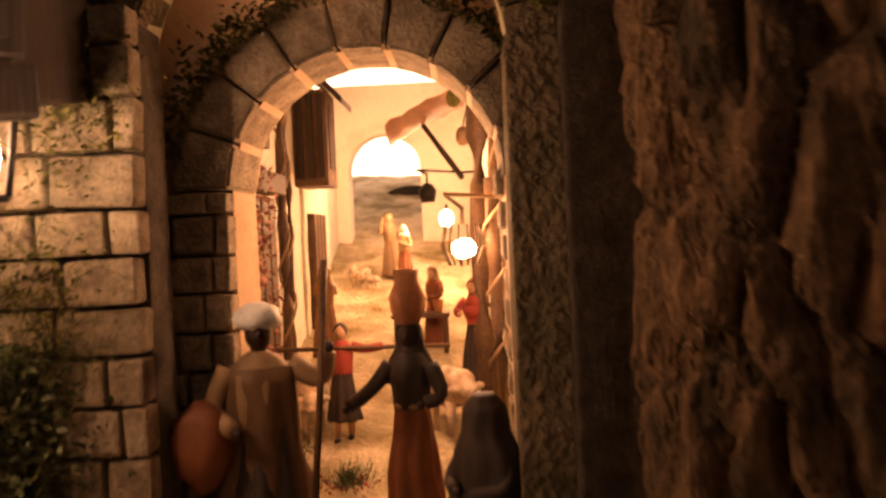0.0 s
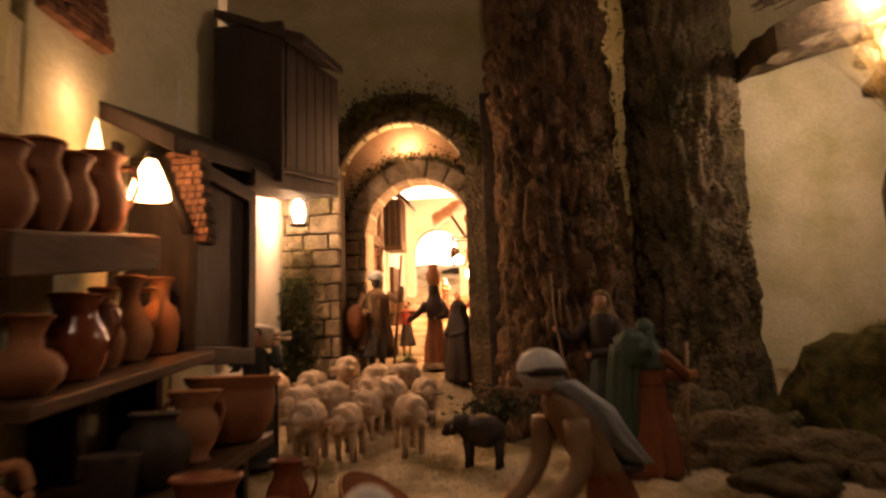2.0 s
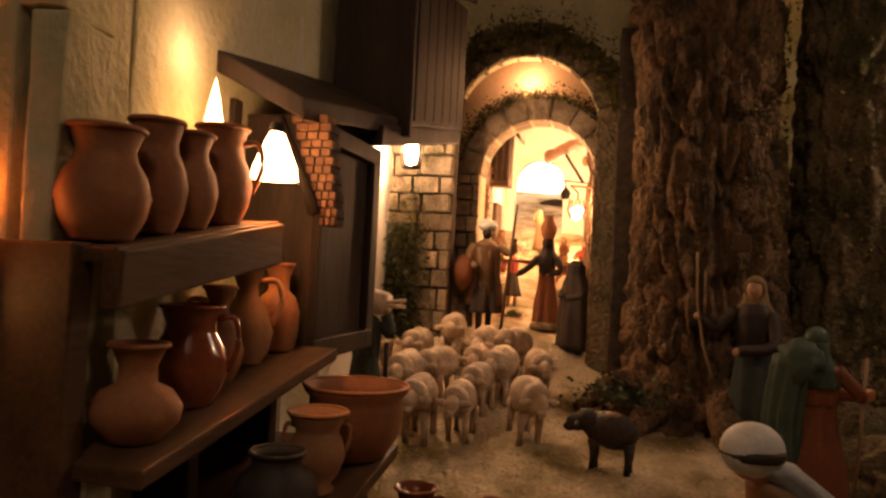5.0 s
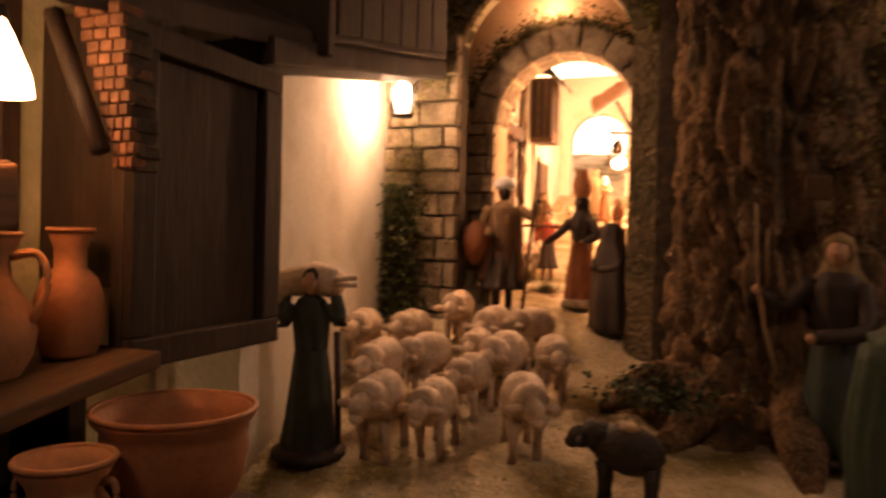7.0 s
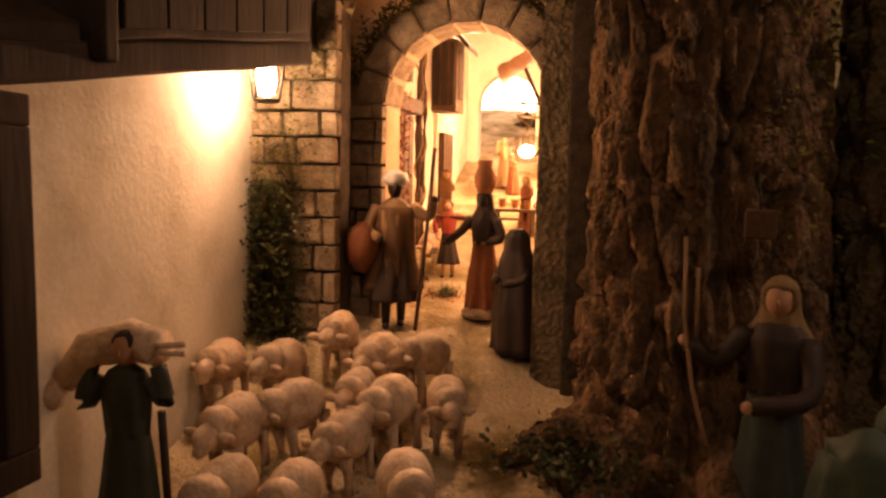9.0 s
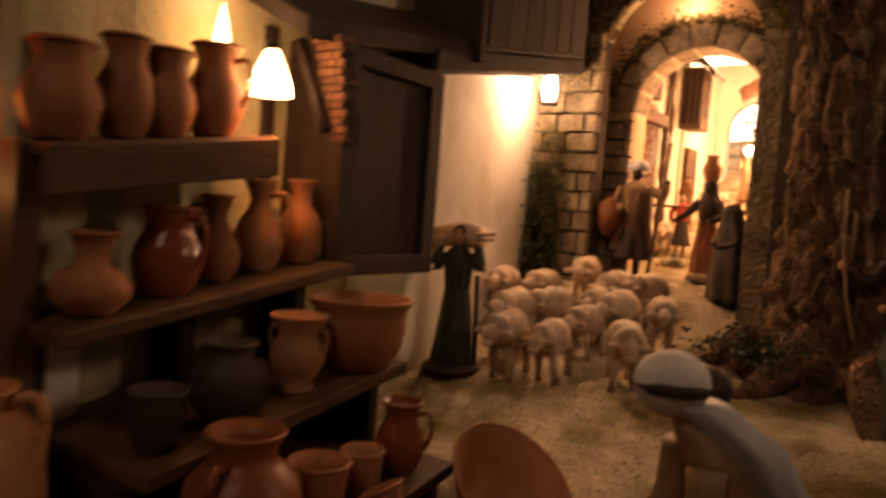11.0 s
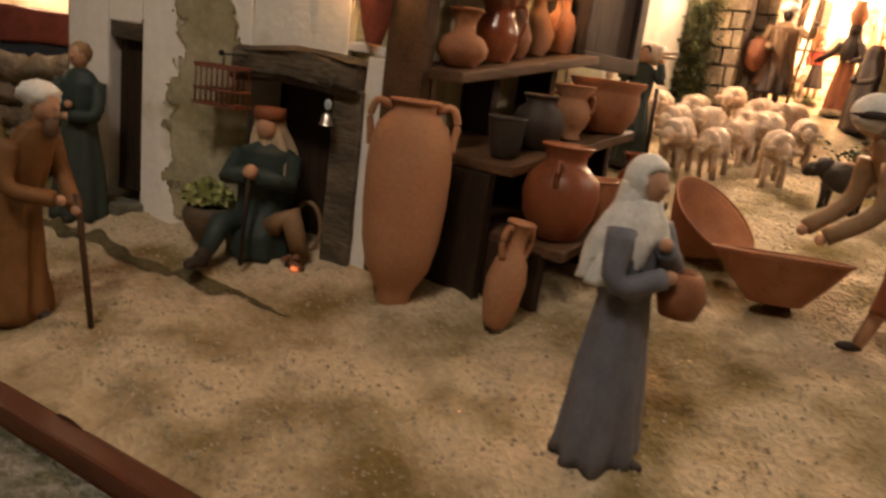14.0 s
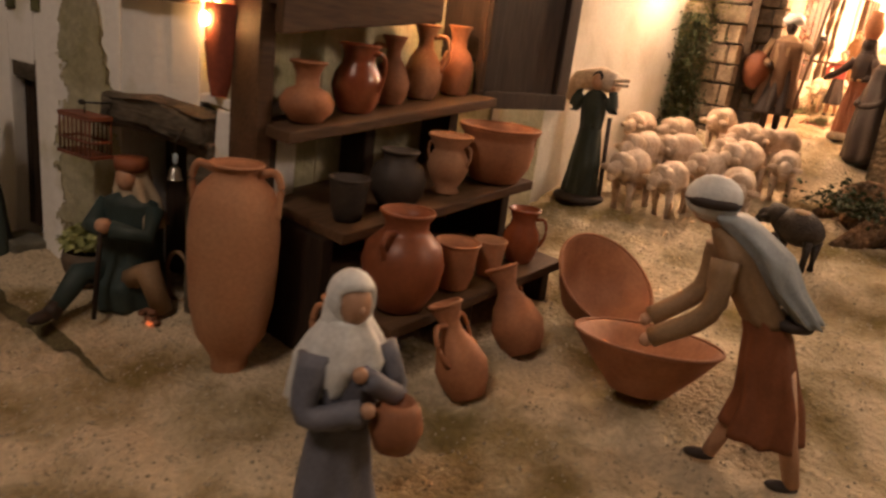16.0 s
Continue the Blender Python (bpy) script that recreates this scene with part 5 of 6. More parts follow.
# far left: rough stone wall, stacked wood and a lit workshop
def build_far_left():
    stone = thing("field_wall", "rough dry field stone wall with hay on it", "wall")
    rr = random.Random(8)
    for k in range(70):
        t = k % 14 / 14
        row = k // 14
        x, y = -0.60 - 0.30 * t, 0.40 - 0.40 * t
        part("stone", ball((x + rr.gauss(0, 0.008), y + rr.gauss(0, 0.008), ground_z(x, y) + 0.022 + 0.038 * row), 0.026 * rr.uniform(0.8, 1.2), (1.15, 1.0, 0.8), 2, 0.5, 60), STONE, stone)
    slab("wall_workshop", OCHRE, "lit ochre wall of the workshop", "wall", (-0.90, 0.29), (-0.78, 0.66), 0.05, 0.0, 1.2)
    slab("wall_workshop_side", PLASTER, "dim plaster wall beside the workshop", "wall", (-1.15, -0.02), (-0.90, 0.29), 0.05, 0.0, 1.2)
    lamp = thing("workshop_lantern", "small twin lit lantern on an iron hook", "lantern", (-0.82, 0.385, 0.415))
    for s in (-1, 1):
        part("bulb", ball((s * 0.004, s * 0.011, 0), 0.009, (0.9, 0.9, 1.5), 2), LAMPGLOW, lamp)
    part("hook", tube([(0, 0, 0.016), (0, 0, 0.06), (-0.02, 0.01, 0.08), (-0.045, 0.01, 0.07)], 0.003, 6), IRON, lamp)
    beam = thing("leaning_beam", "dark leaning timber beam", "beam")
    part("beam", tube([(-0.80, 0.262, 0.365), (-0.86, 0.165, 0.47)], 0.012, 6), WOOD, beam)
    post = thing("corner_post", "dark timber corner post of the workshop", "post")
    part("post", block(-0.600, -0.580, 0.325, 0.345, 0.05, 0.9, 0.002, 0.003, 3), WOOD, post)
    for k in range(2):
        w = thing("bright_window", "small bright window in the dim wall", "window", (-0.985 + 0.055 * k, 0.178 + 0.070 * k, 0.43), 51)
        part("pane", block(-0.018, 0.018, -0.012, 0.002, 0, 0.06), SKYGLOW, w)
        part("window_frame", block(-0.022, 0.022, -0.014, -0.011, -0.006, 0.0), WOOD, w)
    bench = thing("workbench", "reddish covered workbench in the workshop", "bench", (-0.755, 0.335, ground_z(-0.755, 0.335)), 75)
    part("cloth", block(-0.075, 0.075, -0.03, 0.03, 0.20, 0.255, 0.004, 0.006, 3), shader("dark_red_cloth", (0.16, 0.035, 0.02), 0.8, 0.2, 40, 0.3, 200), bench)
    part("front", block(-0.07, 0.07, -0.024, 0.026, 0.0, 0.20, 0.003, 0.004, 2), shader("dark_blue_cloth", (0.02, 0.03, 0.045), 0.8, 0.2, 40, 0.3, 200), bench)
    crate = thing("picket_crate", "low crate of upright weathered pickets", "crate", lay(-0.64, 0.235), 48)
    for k in range(9):
        part("picket", block(-0.06 + 0.0135 * k, -0.048 + 0.0135 * k, -0.004, 0.002, 0, 0.085 + 0.012 * math.sin(k * 2.1), 0.0006, 0.0015), PLANK, crate)
    part("rail", block(-0.065, 0.065, -0.008, -0.004, 0.052, 0.062, 0.0005, 0.001), PLANK, crate)
    hay = thing("hay_heap", "heap of dry hay by the field wall", "hay", lay(-0.72, 0.22))
    part("mound", ball((0, 0, 0.03), 0.09, (1, 1, 0.9), 3, 0.3, 30), STRAW, hay)
    part("stalks", blades(500, 4, lambda r: Vector((r.gauss(0, 0.04), r.gauss(0, 0.04), 0.06 + r.random() * 0.04)), 0.03, 0.0006, 1.0), STRAW, hay)


build_far_left()


# the lane behind the gate
def build_lane():
    slab("wall_lane_left", WHITE, "white house wall along the lane", "wall", (-0.020, 1.75), (-0.085, 2.9), 0.05, 0.25, 0.98)
    slab("wall_lane_right", WHITE, "white wall along the lane, warmly lit", "wall", (0.285, 2.9), (0.326, 1.75), 0.05, 0.25, 1.02)
    end = arch_wall("wall_lane_end", WHITE, "white wall with an arched opening at the end of the lane", 0.045, 0.096, 0.822, 0.45, -0.12, 0.36, 1.05, 2.9, 2.96)
    sky = tagged(part("backdrop", block(-1.2, 1.3, 3.95, 3.97, 0.6, 2.0), SKYGLOW), "glowing pale sky cloth behind the lane", "backdrop", kind="structure")
    hills = bmesh.new()
    top = [hills.verts.new((-0.5 + 0.03 * i, 3.45, 0.775 + 0.012 * math.sin(i * 0.4) + 0.02 * noise.noise((i * 0.3, 0, 0)) + 0.0016 * i)) for i in range(36)]
    low = [hills.verts.new((-0.5 + 0.03 * i, 3.40, 0.5)) for i in range(36)]
    for i in range(35):
        hills.faces.new((low[i], low[i + 1], top[i + 1], top[i]))
    tagged(part("distant_hills", smooth(hills), shader("dark_hills", (0.10, 0.09, 0.07), 0.9, 0.3, 12, 0.3, 120, (0.05, 0.045, 0.04))), "dark painted hills behind the arch", "backdrop", kind="structure")

    box = thing("hanging_bay", "brown wooden bay window with a tiled roof", "bay window")
    part("body", block(-0.070, 0.012, 2.30, 2.39, 0.738, 0.915, 0.001, 0.003, 3), PLANK, box)
    roof = block(-0.075, 0.045, 2.285, 2.40, 0, 0.014, 0.001, 0.002, 2)
    for v in roof.verts:
        v.co.z += 0.945 - (1.1 if v.co.x > -0.012 else 0.1) * (v.co.x + 0.012)
    part("roof", roof, WOOD, box)
    for k in range(4):
        part("slat", block(-0.064 + 0.020 * k, -0.052 + 0.020 * k, 2.293, 2.30, 0.752, 0.905), WOOD, box)
    part("window", block(0.0115, 0.014, 2.32, 2.37, 0.77, 0.89), WOOD, box)

    for x, y, z1, r in ((-0.018, 2.08, 0.92, 0.008), (-0.030, 2.16, 0.90, 0.006), (0.280, 1.96, 0.90, 0.015), (0.300, 1.92, 0.80, 0.006), (0.294, 1.85, 0.705, 0.010)):
        p = thing("house_post", "rough upright timber post on the lane", "post", (x, y, ground_z(x, y) - 0.005))
        rr = random.Random(int(x * 1000))
        n = 8
        hgt = z1 - ground_z(x, y)
        part("post", tube([(rr.uniform(-1, 1) * 0.002, rr.uniform(-1, 1) * 0.002, hgt * i / n) for i in range(n + 1)], [r * rr.uniform(0.85, 1.1) for _ in range(n + 1)], 8), PLANK, p)
        if r < 0.012:
            part("vine", tube([(r * 1.15 * math.cos(i * 0.9), r * 1.15 * math.sin(i * 0.9), hgt * i / 30) for i in range(31)], 0.0022, 5), TAN, p)
    for y0, y1, z0, z1, nm, lb in ((1.92, 2.02, 0.77, 0.86, "shutter", "brown wooden shutter on the lane"), (1.90, 2.03, 0.45, 0.70, "house_door", "brown plank house door on the lane"), (2.36, 2.45, 0.43, 0.69, "plank_door", "tall weathered plank door")):
        dd = thing(nm, lb, "door")
        x = -0.028 if y1 < 2.3 else -0.040
        for k in range(4):
            w = (y1 - y0) / 4
            part("plank", block(x - 0.012, x + 0.010 + 0.001 * k, y0 + w * k + 0.001, y0 + w * (k + 1) - 0.001, z0, z1, 0.0006, 0.0012), PLANK, dd)
    shelf = thing("wall_beam", "brown wooden beam along the house wall", "beam")
    part("beam", block(-0.035, -0.005, 1.90, 2.06, 0.705, 0.735, 0.001, 0.003, 3), PLANK, shelf)
    slab("wall_lane_step", WHITE, "white house corner further up the lane", "wall", (-0.045, 2.34), (-0.045, 2.55), 0.06, 0.4, 0.75)

    aw = thing("cloth_awning", "pinkish cloth awning on a slanting pole", "awning")
    bm = bmesh.new()
    grid = []
    for i in range(13):
        row = []
        for j in range(7):
            u, v = i / 12, j / 6
            row.append(bm.verts.new((0.13 + 0.135 * u, 2.20 - 0.16 * u + 0.14 * v, 0.825 + 0.030 * u ** 0.7 - 0.018 * math.sin(math.pi * v) + 0.006 * noise.noise((u * 6, v * 6, 0)) - 0.012 * (1 - u) * v)))
        grid.append(row)
    for i in range(12):
        for j in range(6):
            bm.faces.new((grid[i][j], grid[i + 1][j], grid[i + 1][j + 1], grid[i][j + 1]))
    part("cloth", smooth(bm), cloth("faded_pink_cloth", (0.45, 0.25, 0.16)), aw)
    part("pole", tube([(0.196, 2.20, 0.821), (0.258, 2.0, 0.715)], 0.0045, 6), WOOD, aw)

    bl = thing("basket_lamp", "glowing wicker basket lamp on a branch bracket", "lamp", (0.259, 1.78, 0.600))
    for k in range(14):
        a = 2 * math.pi * k / 14
        part("cane", tube([(0.016 * math.cos(a), 0.016 * math.sin(a), 0), (0.024 * math.cos(a), 0.024 * math.sin(a), 0.022), (0.020 * math.cos(a), 0.020 * math.sin(a), 0.044)], 0.0012, 5), TAN, bl)
    part("bulb", ball((0, 0, 0.018), 0.014, (1, 1, 0.8), 2), LAMPGLOW, bl)
    part("branch", tube([(0, 0, 0.044), (0.0, 0, 0.062), (-0.02, 0, 0.078), (0.05, 0, 0.072)], 0.0028, 6), TAN, bl)
    il = thing("hanging_lantern", "small iron lantern hanging from a bracket", "lantern", (0.195, 2.25, 0.695))
    part("body", lathe([(0, 0), (0.012, 0), (0.016, 0.02), (0.010, 0.03), (0.004, 0.034), (0, 0.034)], 8), IRON, il)
    part("bracket", tube([(0, 0, 0.034), (0, 0, 0.05), (-0.02, 0, 0.058), (0.06, 0, 0.05), (0.10, 0, 0.05)], 0.0022, 6), IRON, il)
    wl = thing("wall_lamp", "bright bare wall lamp at the end of the lane", "lamp", (0.216, 2.55, 0.675))
    part("bulb", ball((0, 0, 0), 0.016, (1, 1, 1.2), 2), LAMPGLOW, wl)
    part("stem", tube([(0, 0, 0.016), (0.0, 0.02, 0.03), (0, 0.1, 0.03)], 0.003, 6), IRON, wl)
    for x, y, z in ((0.250, 2.05, 0.835), (0.262, 2.02, 0.775), (0.302, 1.86, 0.770)):
        gb = thing("hanging_gourd", "dried gourd hanging on the lane wall", "gourd", (x, y, z))
        part("body", ball((0, 0, 0), 0.011, (1, 1, 1.3), 2, 0.1, 50), TAN if z < 0.82 else MOSS, gb)
        part("cord", tube([(0, 0, 0.012), (0.01, 0.0, 0.05)], 0.001, 5), NIGHT, gb)
    rr = random.Random(44)
    reveal = thing("gate_reveal", "uneven stones on the lit reveal of the gate", "stonework", kind="structure")
    for k in range(11):
        z = 0.34 + 0.033 * k
        part("stone", block(0.303 - rr.uniform(0.002, 0.010), 0.318, 1.70, 1.748, z, z + 0.026, 0.002, 0.004, 1, k), STONE, reveal)
    mini = 0.165
    crowd = (
        ("boy_figurine", "boy figurine in red jacket carrying a pole", 0.095, 1.905, 0.150, RED, NIGHT, None, 0, [((0.1, 0, 0.8), (0.22, -0.02, 0.78), (0.36, -0.03, 0.80)), ((-0.1, 0, 0.8), (-0.17, -0.02, 0.7), (-0.15, -0.04, 0.58))]),
        ("lane_woman_figurine", "woman figurine in brown shawl on the lane", 0.012, 2.22, 0.155, BROWN, BROWN, BROWN, 20, []),
        ("piper_figurine", "shepherd figurine playing a pipe", 0.118, 2.58, 0.135, TAN, RUST, VEIL, -25, [((0.1, 0, 0.8), (0.16, -0.08, 0.66), (0.02, -0.16, 0.72))]),
        ("lane_man_figurine", "man figurine in pale cloth carrying a load", 0.080, 2.64, 0.145, TAN, TAN, TAN, 20, [((-0.1, 0, 0.8), (-0.16, -0.04, 0.7), (-0.12, -0.06, 0.9))]),
        ("vendor_figurine", "vendor figurine behind the market table", 0.195, 2.28, 0.14, RUST, RUST, TAN, -30, [((0.1, 0, 0.8), (0.16, -0.08, 0.66), (0.02, -0.16, 0.62))]),
        ("pink_woman_figurine", "woman figurine with a pink basket", 0.268, 2.10, 0.16, RED, NIGHT, RUST, -40, [((-0.1, 0, 0.8), (-0.16, -0.08, 0.7), (-0.05, -0.18, 0.68))]),
    )
    for k, (nm, lb, x, y, h, top, low, head, turn, arms) in enumerate(crowd):
        s = standing(h, top, SKIN, head, low, 40 + k, 1.0, legs=nm == "boy_figurine", arms=arms, hair=None if head else NIGHT)
        if nm == "boy_figurine":
            s.append((tube([(-0.11, -0.01, 0.120), (0.14, -0.005, 0.118)], 0.0028), PLANK))
        if nm == "pink_woman_figurine":
            s.append((lathe([(0, 0.10), (0.014, 0.10), (0.022, 0.118), (0.018, 0.12), (0, 0.112)], 16), RED))
        statue(nm, lb, "figurine", lay(x, y), turn, s, FIG)
    base = statue("lane_sheep_figurine", "pale sheep figurine on the sandy lane", "sheep", lay(0.232, 1.93), 30, quadruped(0.075, 0.090, WOOL, WOOL, 0.1, 21), "sheep on the lane")
    for x, y, a, s in ((0.050, 1.93, 10, 0.9), (0.065, 2.02, -30, 0.8), (0.010, 2.58, 40, 0.4), (0.030, 2.60, -20, 0.4), (-0.005, 2.62, 10, 0.4), (0.045, 2.56, 60, 0.36)):
        copy_thing(base, pose(x, y, ground_z(x, y), 8, 0, a)).scale = (s, s, s)
    tb = thing("market_table", "low wooden market table with goods", "table", lay(0.175, 2.24))
    part("tabletop", block(-0.05, 0.05, -0.025, 0.025, 0.062, 0.069, 0.0006, 0.001), PLANK, tb)
    for sx in (-1, 1):
        for sy in (-1, 1):
            part("leg", block(sx * 0.042 - 0.004, sx * 0.042 + 0.004, sy * 0.018 - 0.004, sy * 0.018 + 0.004, 0, 0.062), PLANK, tb)
    for k in range(3):
        pot("market_pot", "small clay pot on the market table", "cup", (0.145 + 0.03 * k, 2.24, ground_z(0.145 + 0.03 * k, 2.24) + 0.071), 0.02, CLAY)
    bushes = ((0.290, 1.80, 0.026, LEAF, 240), (0.292, 1.88, 0.022, STRAW, 120), (0.118, 1.80, 0.020, LEAF, 160), (0.02, 1.86, 0.03, LEAF, 200), (0.285, 1.72, 0.026, MOSS, 200))
    for k, (x, y, s, mt, n) in enumerate(bushes):
        b = thing("grass_tuft", "low tuft of dry grass beside the lane", "grass", lay(x, y))
        part("clump", blades(n, 60 + k, lambda r: Vector((r.gauss(0, s * 0.6), r.gauss(0, s * 0.6), 0)), s * 1.3, 0.0008, 0.5), mt, b)
    fl = thing("red_flower_patch", "patch of small red flowers on the lane", "flowers", lay(0.100, 1.79))
    part("petals", leaves(160, (0.06, 0.02, 0.010), 0.0032, 9), RED, fl)
    cane = thing("dried_stalks", "bundle of tall dried stalks by the gate post", "stalks", lay(0.292, 1.80))
    part("stalks", blades(26, 70, lambda r: Vector((r.gauss(0, 0.006), r.gauss(0, 0.006), 0)), 0.13, 0.0014, 0.08), STRAW, cane)
    cr = thing("pink_creeper", "flowering creeper up the gate reveal", "creeper")
    def up(r):
        return Vector((0.036 + r.gauss(0, 0.007), 1.765 + r.random() * 0.04, 0.38 + 0.34 * r.random()))
    part("leaves", leaves(420, (1, 1, 1), 0.0042, 31, shape=up), shader("pink_petals", (0.42, 0.16, 0.12), 0.7, 0.3, 60, 0.2, 200, vary=0), cr)
    part("twig", blades(160, 32, up, 0.03, 0.0006, 1.0), STRAW, cr)


build_lane()


# the rocky right side
def build_right():
    slab("wall_right", PLASTER, "plain plaster backdrop beside the rock pillar", "wall", (0.62, 1.78), (2.4, 1.60), 0.04, 0.0, 1.5)
    # dark sheet added in place of the shade on the unlit jamb
    slab("wall_tree_back", MORTAR_AND_SHADE, "dark sheet standing for the unlit wall between gate and tree", "wall", (0.345, 1.560), (0.64, 1.575), 0.02, 0.1, 0.98)

    hut = thing("straw_hut_roof", "dark thatched hut roof with loose twigs", "roof")
    bm = bmesh.new()
    rows = []
    for i in range(25):
        u = i / 24
        x = 0.90 + 0.75 * u
        row = []
        for j in range(9):
            v = j / 8
            row.append(bm.verts.new((x, 1.22 + 0.28 * v, 0.985 + 0.10 * math.sin(min(u * 2.2, 1.6)) - 0.05 * (1 - v) + 0.018 * noise.noise((x * 22, v * 5, 0)))))
        rows.append(row)
    for a, b in zip(rows, rows[1:]):
        for j in range(8):
            bm.faces.new((a[j], b[j], b[j + 1], a[j + 1]))
    geo = bmesh.ops.extrude_face_region(bm, geom=bm.faces[:])
    bmesh.ops.translate(bm, vec=(0, 0, -0.055), verts=[v for v in geo["geom"] if isinstance(v, bmesh.types.BMVert)])
    bmesh.ops.recalc_face_normals(bm, faces=bm.faces[:])
    part("thatch", bm, REED, hut)
    rng = random.Random(12)
    def ridge(r):
        return Vector((0.90 + r.random() * 0.22, 1.24 + r.random() * 0.1, 1.0 + r.random() * 0.05))
    tw = bmesh.new()
    for k in range(46):
        p = Vector((0.885 + rng.random() * 0.05, 1.24 + rng.random() * 0.08, 1.0 + rng.random() * 0.03))
        join(tw, tube([p, p + Vector((0.05 + rng.random() * 0.04, 0, 0.025 + rng.random() * 0.03)), p + Vector((0.10 + rng.random() * 0.06, 0, 0.05 + rng.random() * 0.05))], 0.0013, 4, False))
    part("twig", tw, REED, hut)
    for x in (1.17, 1.55):
        part("post", tube([(x, 1.30, ground_z(x, 1.3)), (x, 1.30, 1.03)], 0.018, 8), REED, hut)

    sheaf = thing("lit_straw_sheaf", "sheaf of straw in a dark pot, brightly lit from behind", "straw", (1.105, 1.22, 0.0))
    z0 = ground_z(1.105, 1.22)
    part("stand", lathe([(0, z0), (0.05, z0), (0.055, z0 + 0.05), (0.06, 0.62), (0.05, 0.655), (0, 0.655)], 20), ROCK, sheaf)
    part("pot", lathe([(0, 0.655), (0.022, 0.655), (0.034, 0.70), (0.038, 0.74), (0.030, 0.765), (0.027, 0.765), (0, 0.74)], 24), DARKCLAY, sheaf)
    part("stalks", blades(700, 14, lambda r: Vector((r.gauss(0, 0.012), r.gauss(0, 0.012), 0.745)), 0.20, 0.0011, 0.28), STRAW, sheaf)
    bulbob = thing("hut_lamp", "bright bare lamp under the thatch", "lamp", (1.13, 1.25, 0.90))
    part("bulb", ball((0, 0, 0), 0.034, (1, 1, 1.2), 3), glow("bright_bulb", (1, 0.80, 0.55), 60), bulbob)
    part("cord", tube([(0, 0, 0.04), (0, 0, 0.14)], 0.003, 6), NIGHT, bulbob)
    for k, (x, y, z, r) in enumerate(((1.095, 1.30, 0.83, 0.028), (1.085, 1.31, 0.89, 0.024))):
        part("rock_knob", ball((x - 1.105, y - 1.22, z), r, (1, 1, 0.8), 2, 0.3, 40), ROCK, sheaf)

    mound = thing("moss_mound", "mound of dry yellow-brown moss and grass", "mound", lay(1.12, 1.32, -0.03))
    part("soil", ball((0, 0, 0.03), 0.22, (1.2, 0.8, 0.95), 4, 0.25, 14), MOSS, mound)
    def skin(r):
        a, b = r.uniform(0, 6.3), r.uniform(0.1, 1.5)
        return Vector((0.255 * math.cos(a) * math.cos(b), 0.17 * math.sin(a) * math.cos(b), 0.03 + 0.20 * math.sin(b)))
    part("grass", blades(3200, 15, skin, 0.030, 0.0007, 0.7), STRAW, mound)
    for k, (x, y, r, sc) in enumerate(((0.78, 1.20, 0.085, (1.3, 0.8, 0.75)), (0.90, 1.17, 0.075, (1.4, 0.8, 0.6)), (0.98, 1.10, 0.06, (1.3, 0.8, 0.6)), (0.80, 1.07, 0.05, (1.5, 0.9, 0.5)), (0.72, 1.26, 0.07, (1.1, 0.9, 1.2)), (0.735, 0.265, 0.11, (0.9, 0.75, 1.75)))):
        rk = thing("mossy_rock", "brown lump of rock with dark moss", "rock", lay(x, y, 0.01))
        bmk = ball((0, 0, 0), r, sc, 4, 0.45, 34) if k < 5 else ball((0, 0, 0), r, sc, 5, 0.28, 22)
        part("stone", bmk, ROCK if k != 5 else MOSS, rk)
        if k == 5:
            def hump(q):
                a, b = q.uniform(0, 6.3), q.uniform(0.0, 1.5)
                return Vector((r * sc[0] * math.cos(a) * math.cos(b), r * sc[1] * math.sin(a) * math.cos(b), r * sc[2] * math.sin(b))) * 0.97
            part("moss", blades(2600, 31, hump, 0.012, 0.0007, 0.8), MOSS, rk)
            continue
        part("moss", blades(150, 80 + k, lambda q: Vector((q.gauss(0, r * 0.5), q.gauss(0, r * 0.4), r * sc[2] * 0.7)), 0.016, 0.0006, 0.9), MOSS, rk)
    rock = thing("tree_root_moss", "dark mossy roots at the foot of the tree", "roots", lay(0.40, 1.42))
    part("root", ball((0.05, -0.03, 0.0), 0.09, (1.3, 1.0, 0.8), 4, 0.5, 40), BARK, rock)
    part("leaves", leaves(700, (0.07, 0.05, 0.03), 0.005, 17, shape=lambda r: Vector((-0.02 + r.gauss(0, 0.04), -0.11 + r.gauss(0, 0.03), 0.02 + abs(r.gauss(0, 0.018))))), LEAF, rock)
    sg = thing("hanging_sign", "small pale wooden tag hanging on the trunk", "tag", (0.545, 1.275, 0.530))
    part("board", block(-0.014, 0.014, -0.004, 0.004, -0.014, 0.014, 0.001, 0.002), PLANK, sg)
    part("cord", tube([(0, 0, 0.014), (0, 0.02, 0.05)], 0.001, 5), NIGHT, sg)


build_right()


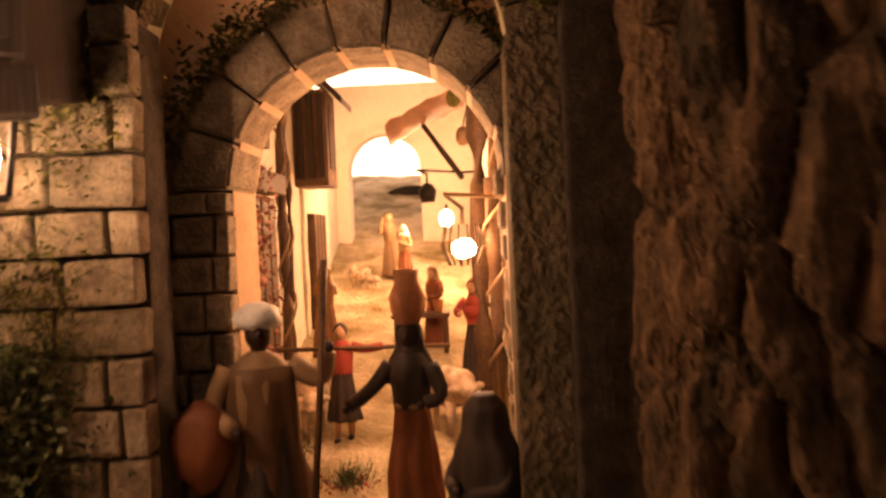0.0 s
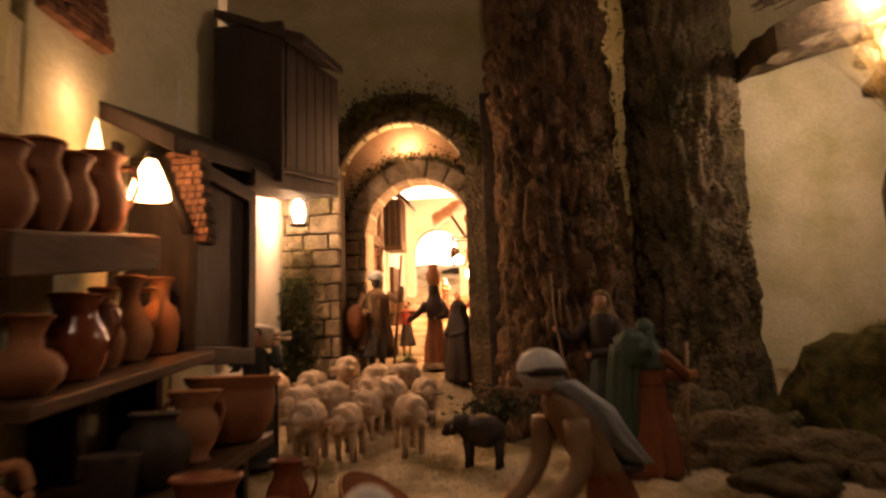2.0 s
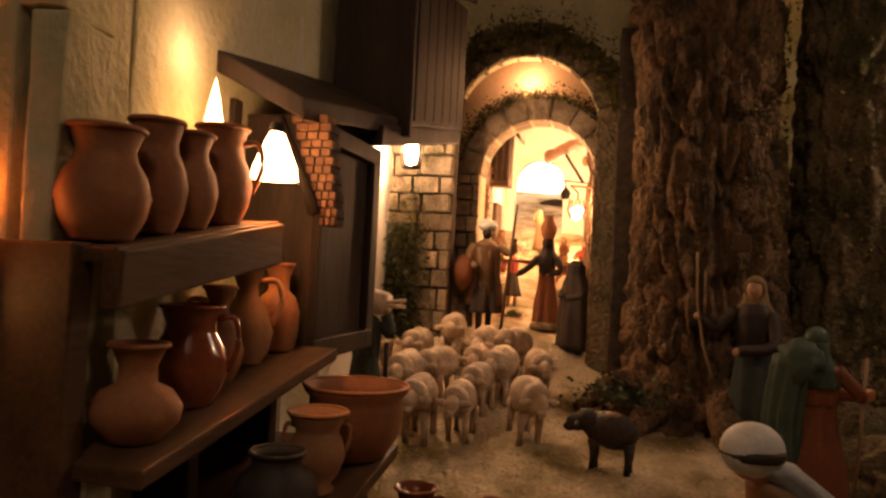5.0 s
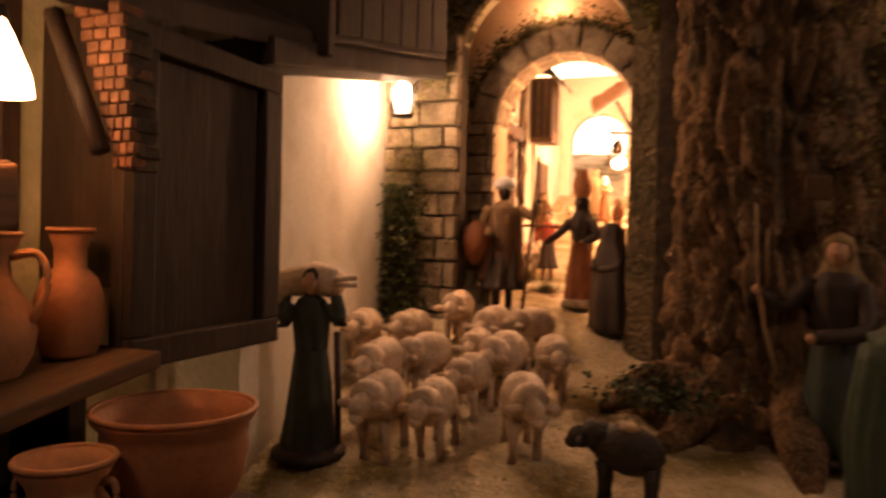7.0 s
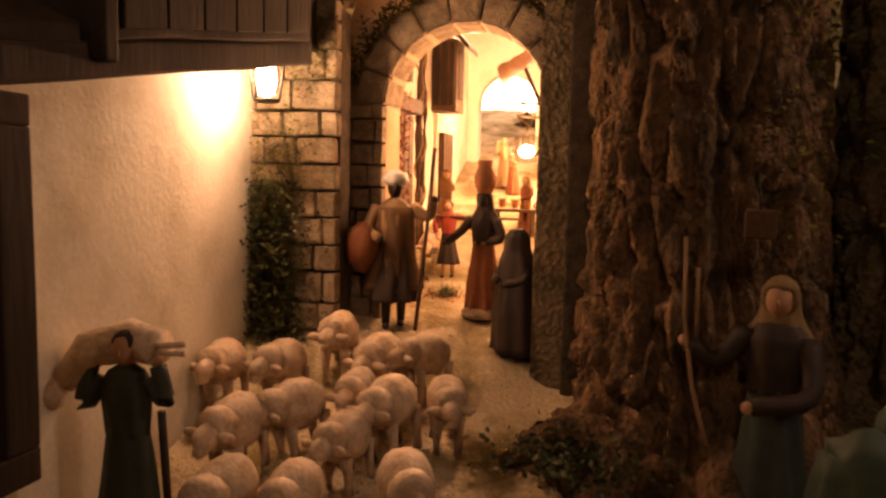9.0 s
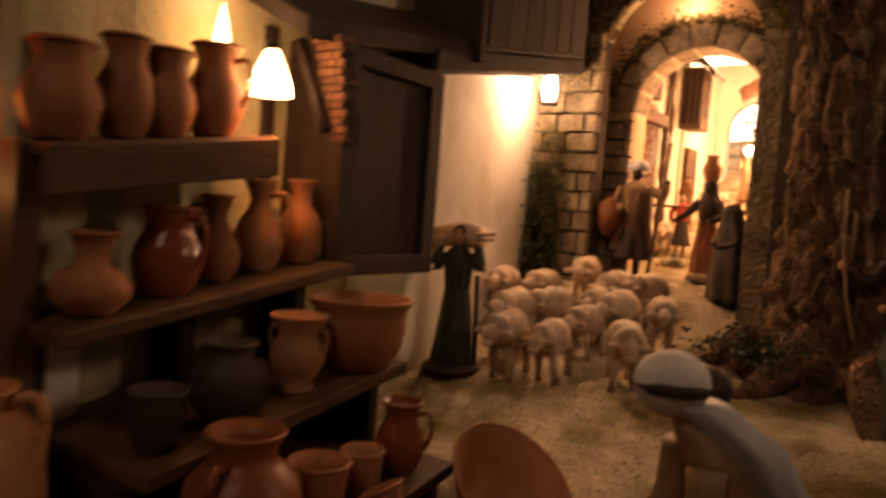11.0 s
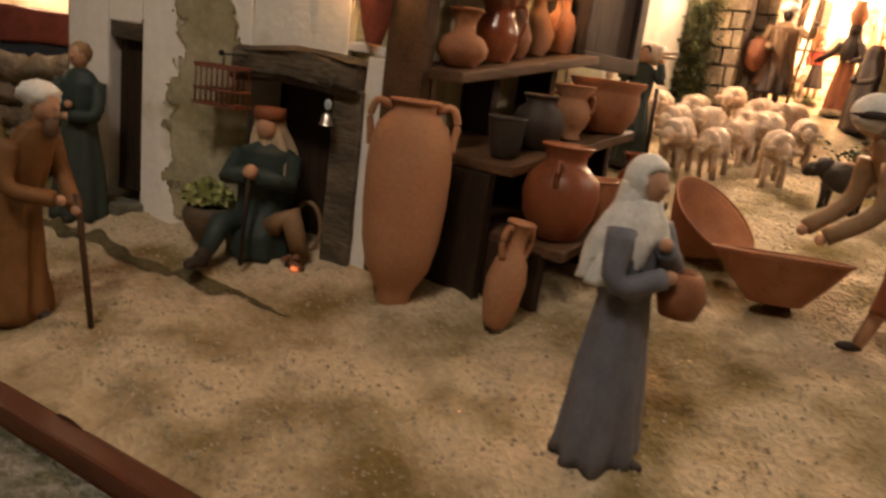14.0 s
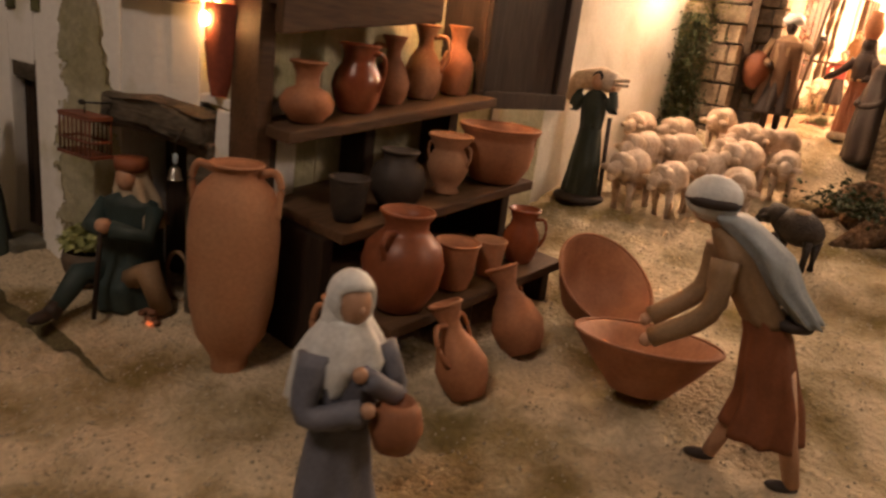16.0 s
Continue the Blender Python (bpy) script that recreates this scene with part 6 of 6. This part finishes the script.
# loose grit, straw and moss on the ground
def build_litter():
    rng = random.Random(77)
    bm = bmesh.new()
    verts, faces = [], []
    for _ in range(20000):
        y = 0.10 + 1.6 * rng.random() ** 1.5
        x = rng.uniform(-0.55, 0.95)
        s = 0.0014 * rng.uniform(0.4, 2.0)
        z = ground_z(x, y) + ripple(x, y)
        k = len(verts)
        a = rng.uniform(0, 6.3)
        c, q = math.cos(a) * s, math.sin(a) * s
        verts += [(x + c, y + q, z), (x - q, y + c, z), (x - c, y - q, z), (x + q, y - c, z), (x, y, z + s * 1.1)]
        faces += [(k, k + 1, k + 4), (k + 1, k + 2, k + 4), (k + 2, k + 3, k + 4), (k + 3, k, k + 4)]
    me = bpy.data.meshes.new("grit")
    me.from_pydata(verts, [], faces)
    me.materials.append(shader("pale_grit", (0.52, 0.44, 0.31), 0.8, 0.3, 60, 0.2, 300))
    tagged(new("grit", me), "pale grit and sand grains on the ground", "grit", kind="stuff")
    # the dark strip across the ground before the house, laid just over it
    bm, rows = bmesh.new(), []
    for i in range(121):
        x = -0.62 + 0.62 * i / 120
        w = 0.010 * (1 + 0.5 * noise.noise((x * 40, 0, 0))) * min(1, (121 - i) / 25)
        y = 0.296 + 0.16 * x + 0.006 * noise.noise((x * 14, 5, 0))
        rows.append([bm.verts.new((x, y + k * w, ground_z(x, y + k * w) + ripple(x, y + k * w) + 0.0030 - 0.0012 * abs(k))) for k in (-1, -0.5, 0, 0.5, 1)])
    for p, q in zip(rows, rows[1:]):
        for k in range(4):
            bm.faces.new((p[k], q[k], q[k + 1], p[k + 1]))
    tagged(part("ground_groove", smooth(bm), shader("dark_soil", (0.13, 0.11, 0.05), 0.9, 0.3, 60, 0.6, 260, (0.08, 0.065, 0.03), depth=0.003)), "dark strip across the sandy ground", "groove", kind="structure")
    def spot(r):
        x, y = r.uniform(-0.5, 0.9), 0.12 + 1.4 * r.random()
        return Vector((x, y, ground_z(x, y)))
    tagged(part("dry_straw", blades(900, 78, spot, 0.010, 0.0004, 2.5), STRAW), "scattered dry straw on the ground", "straw", kind="stuff")


build_litter()
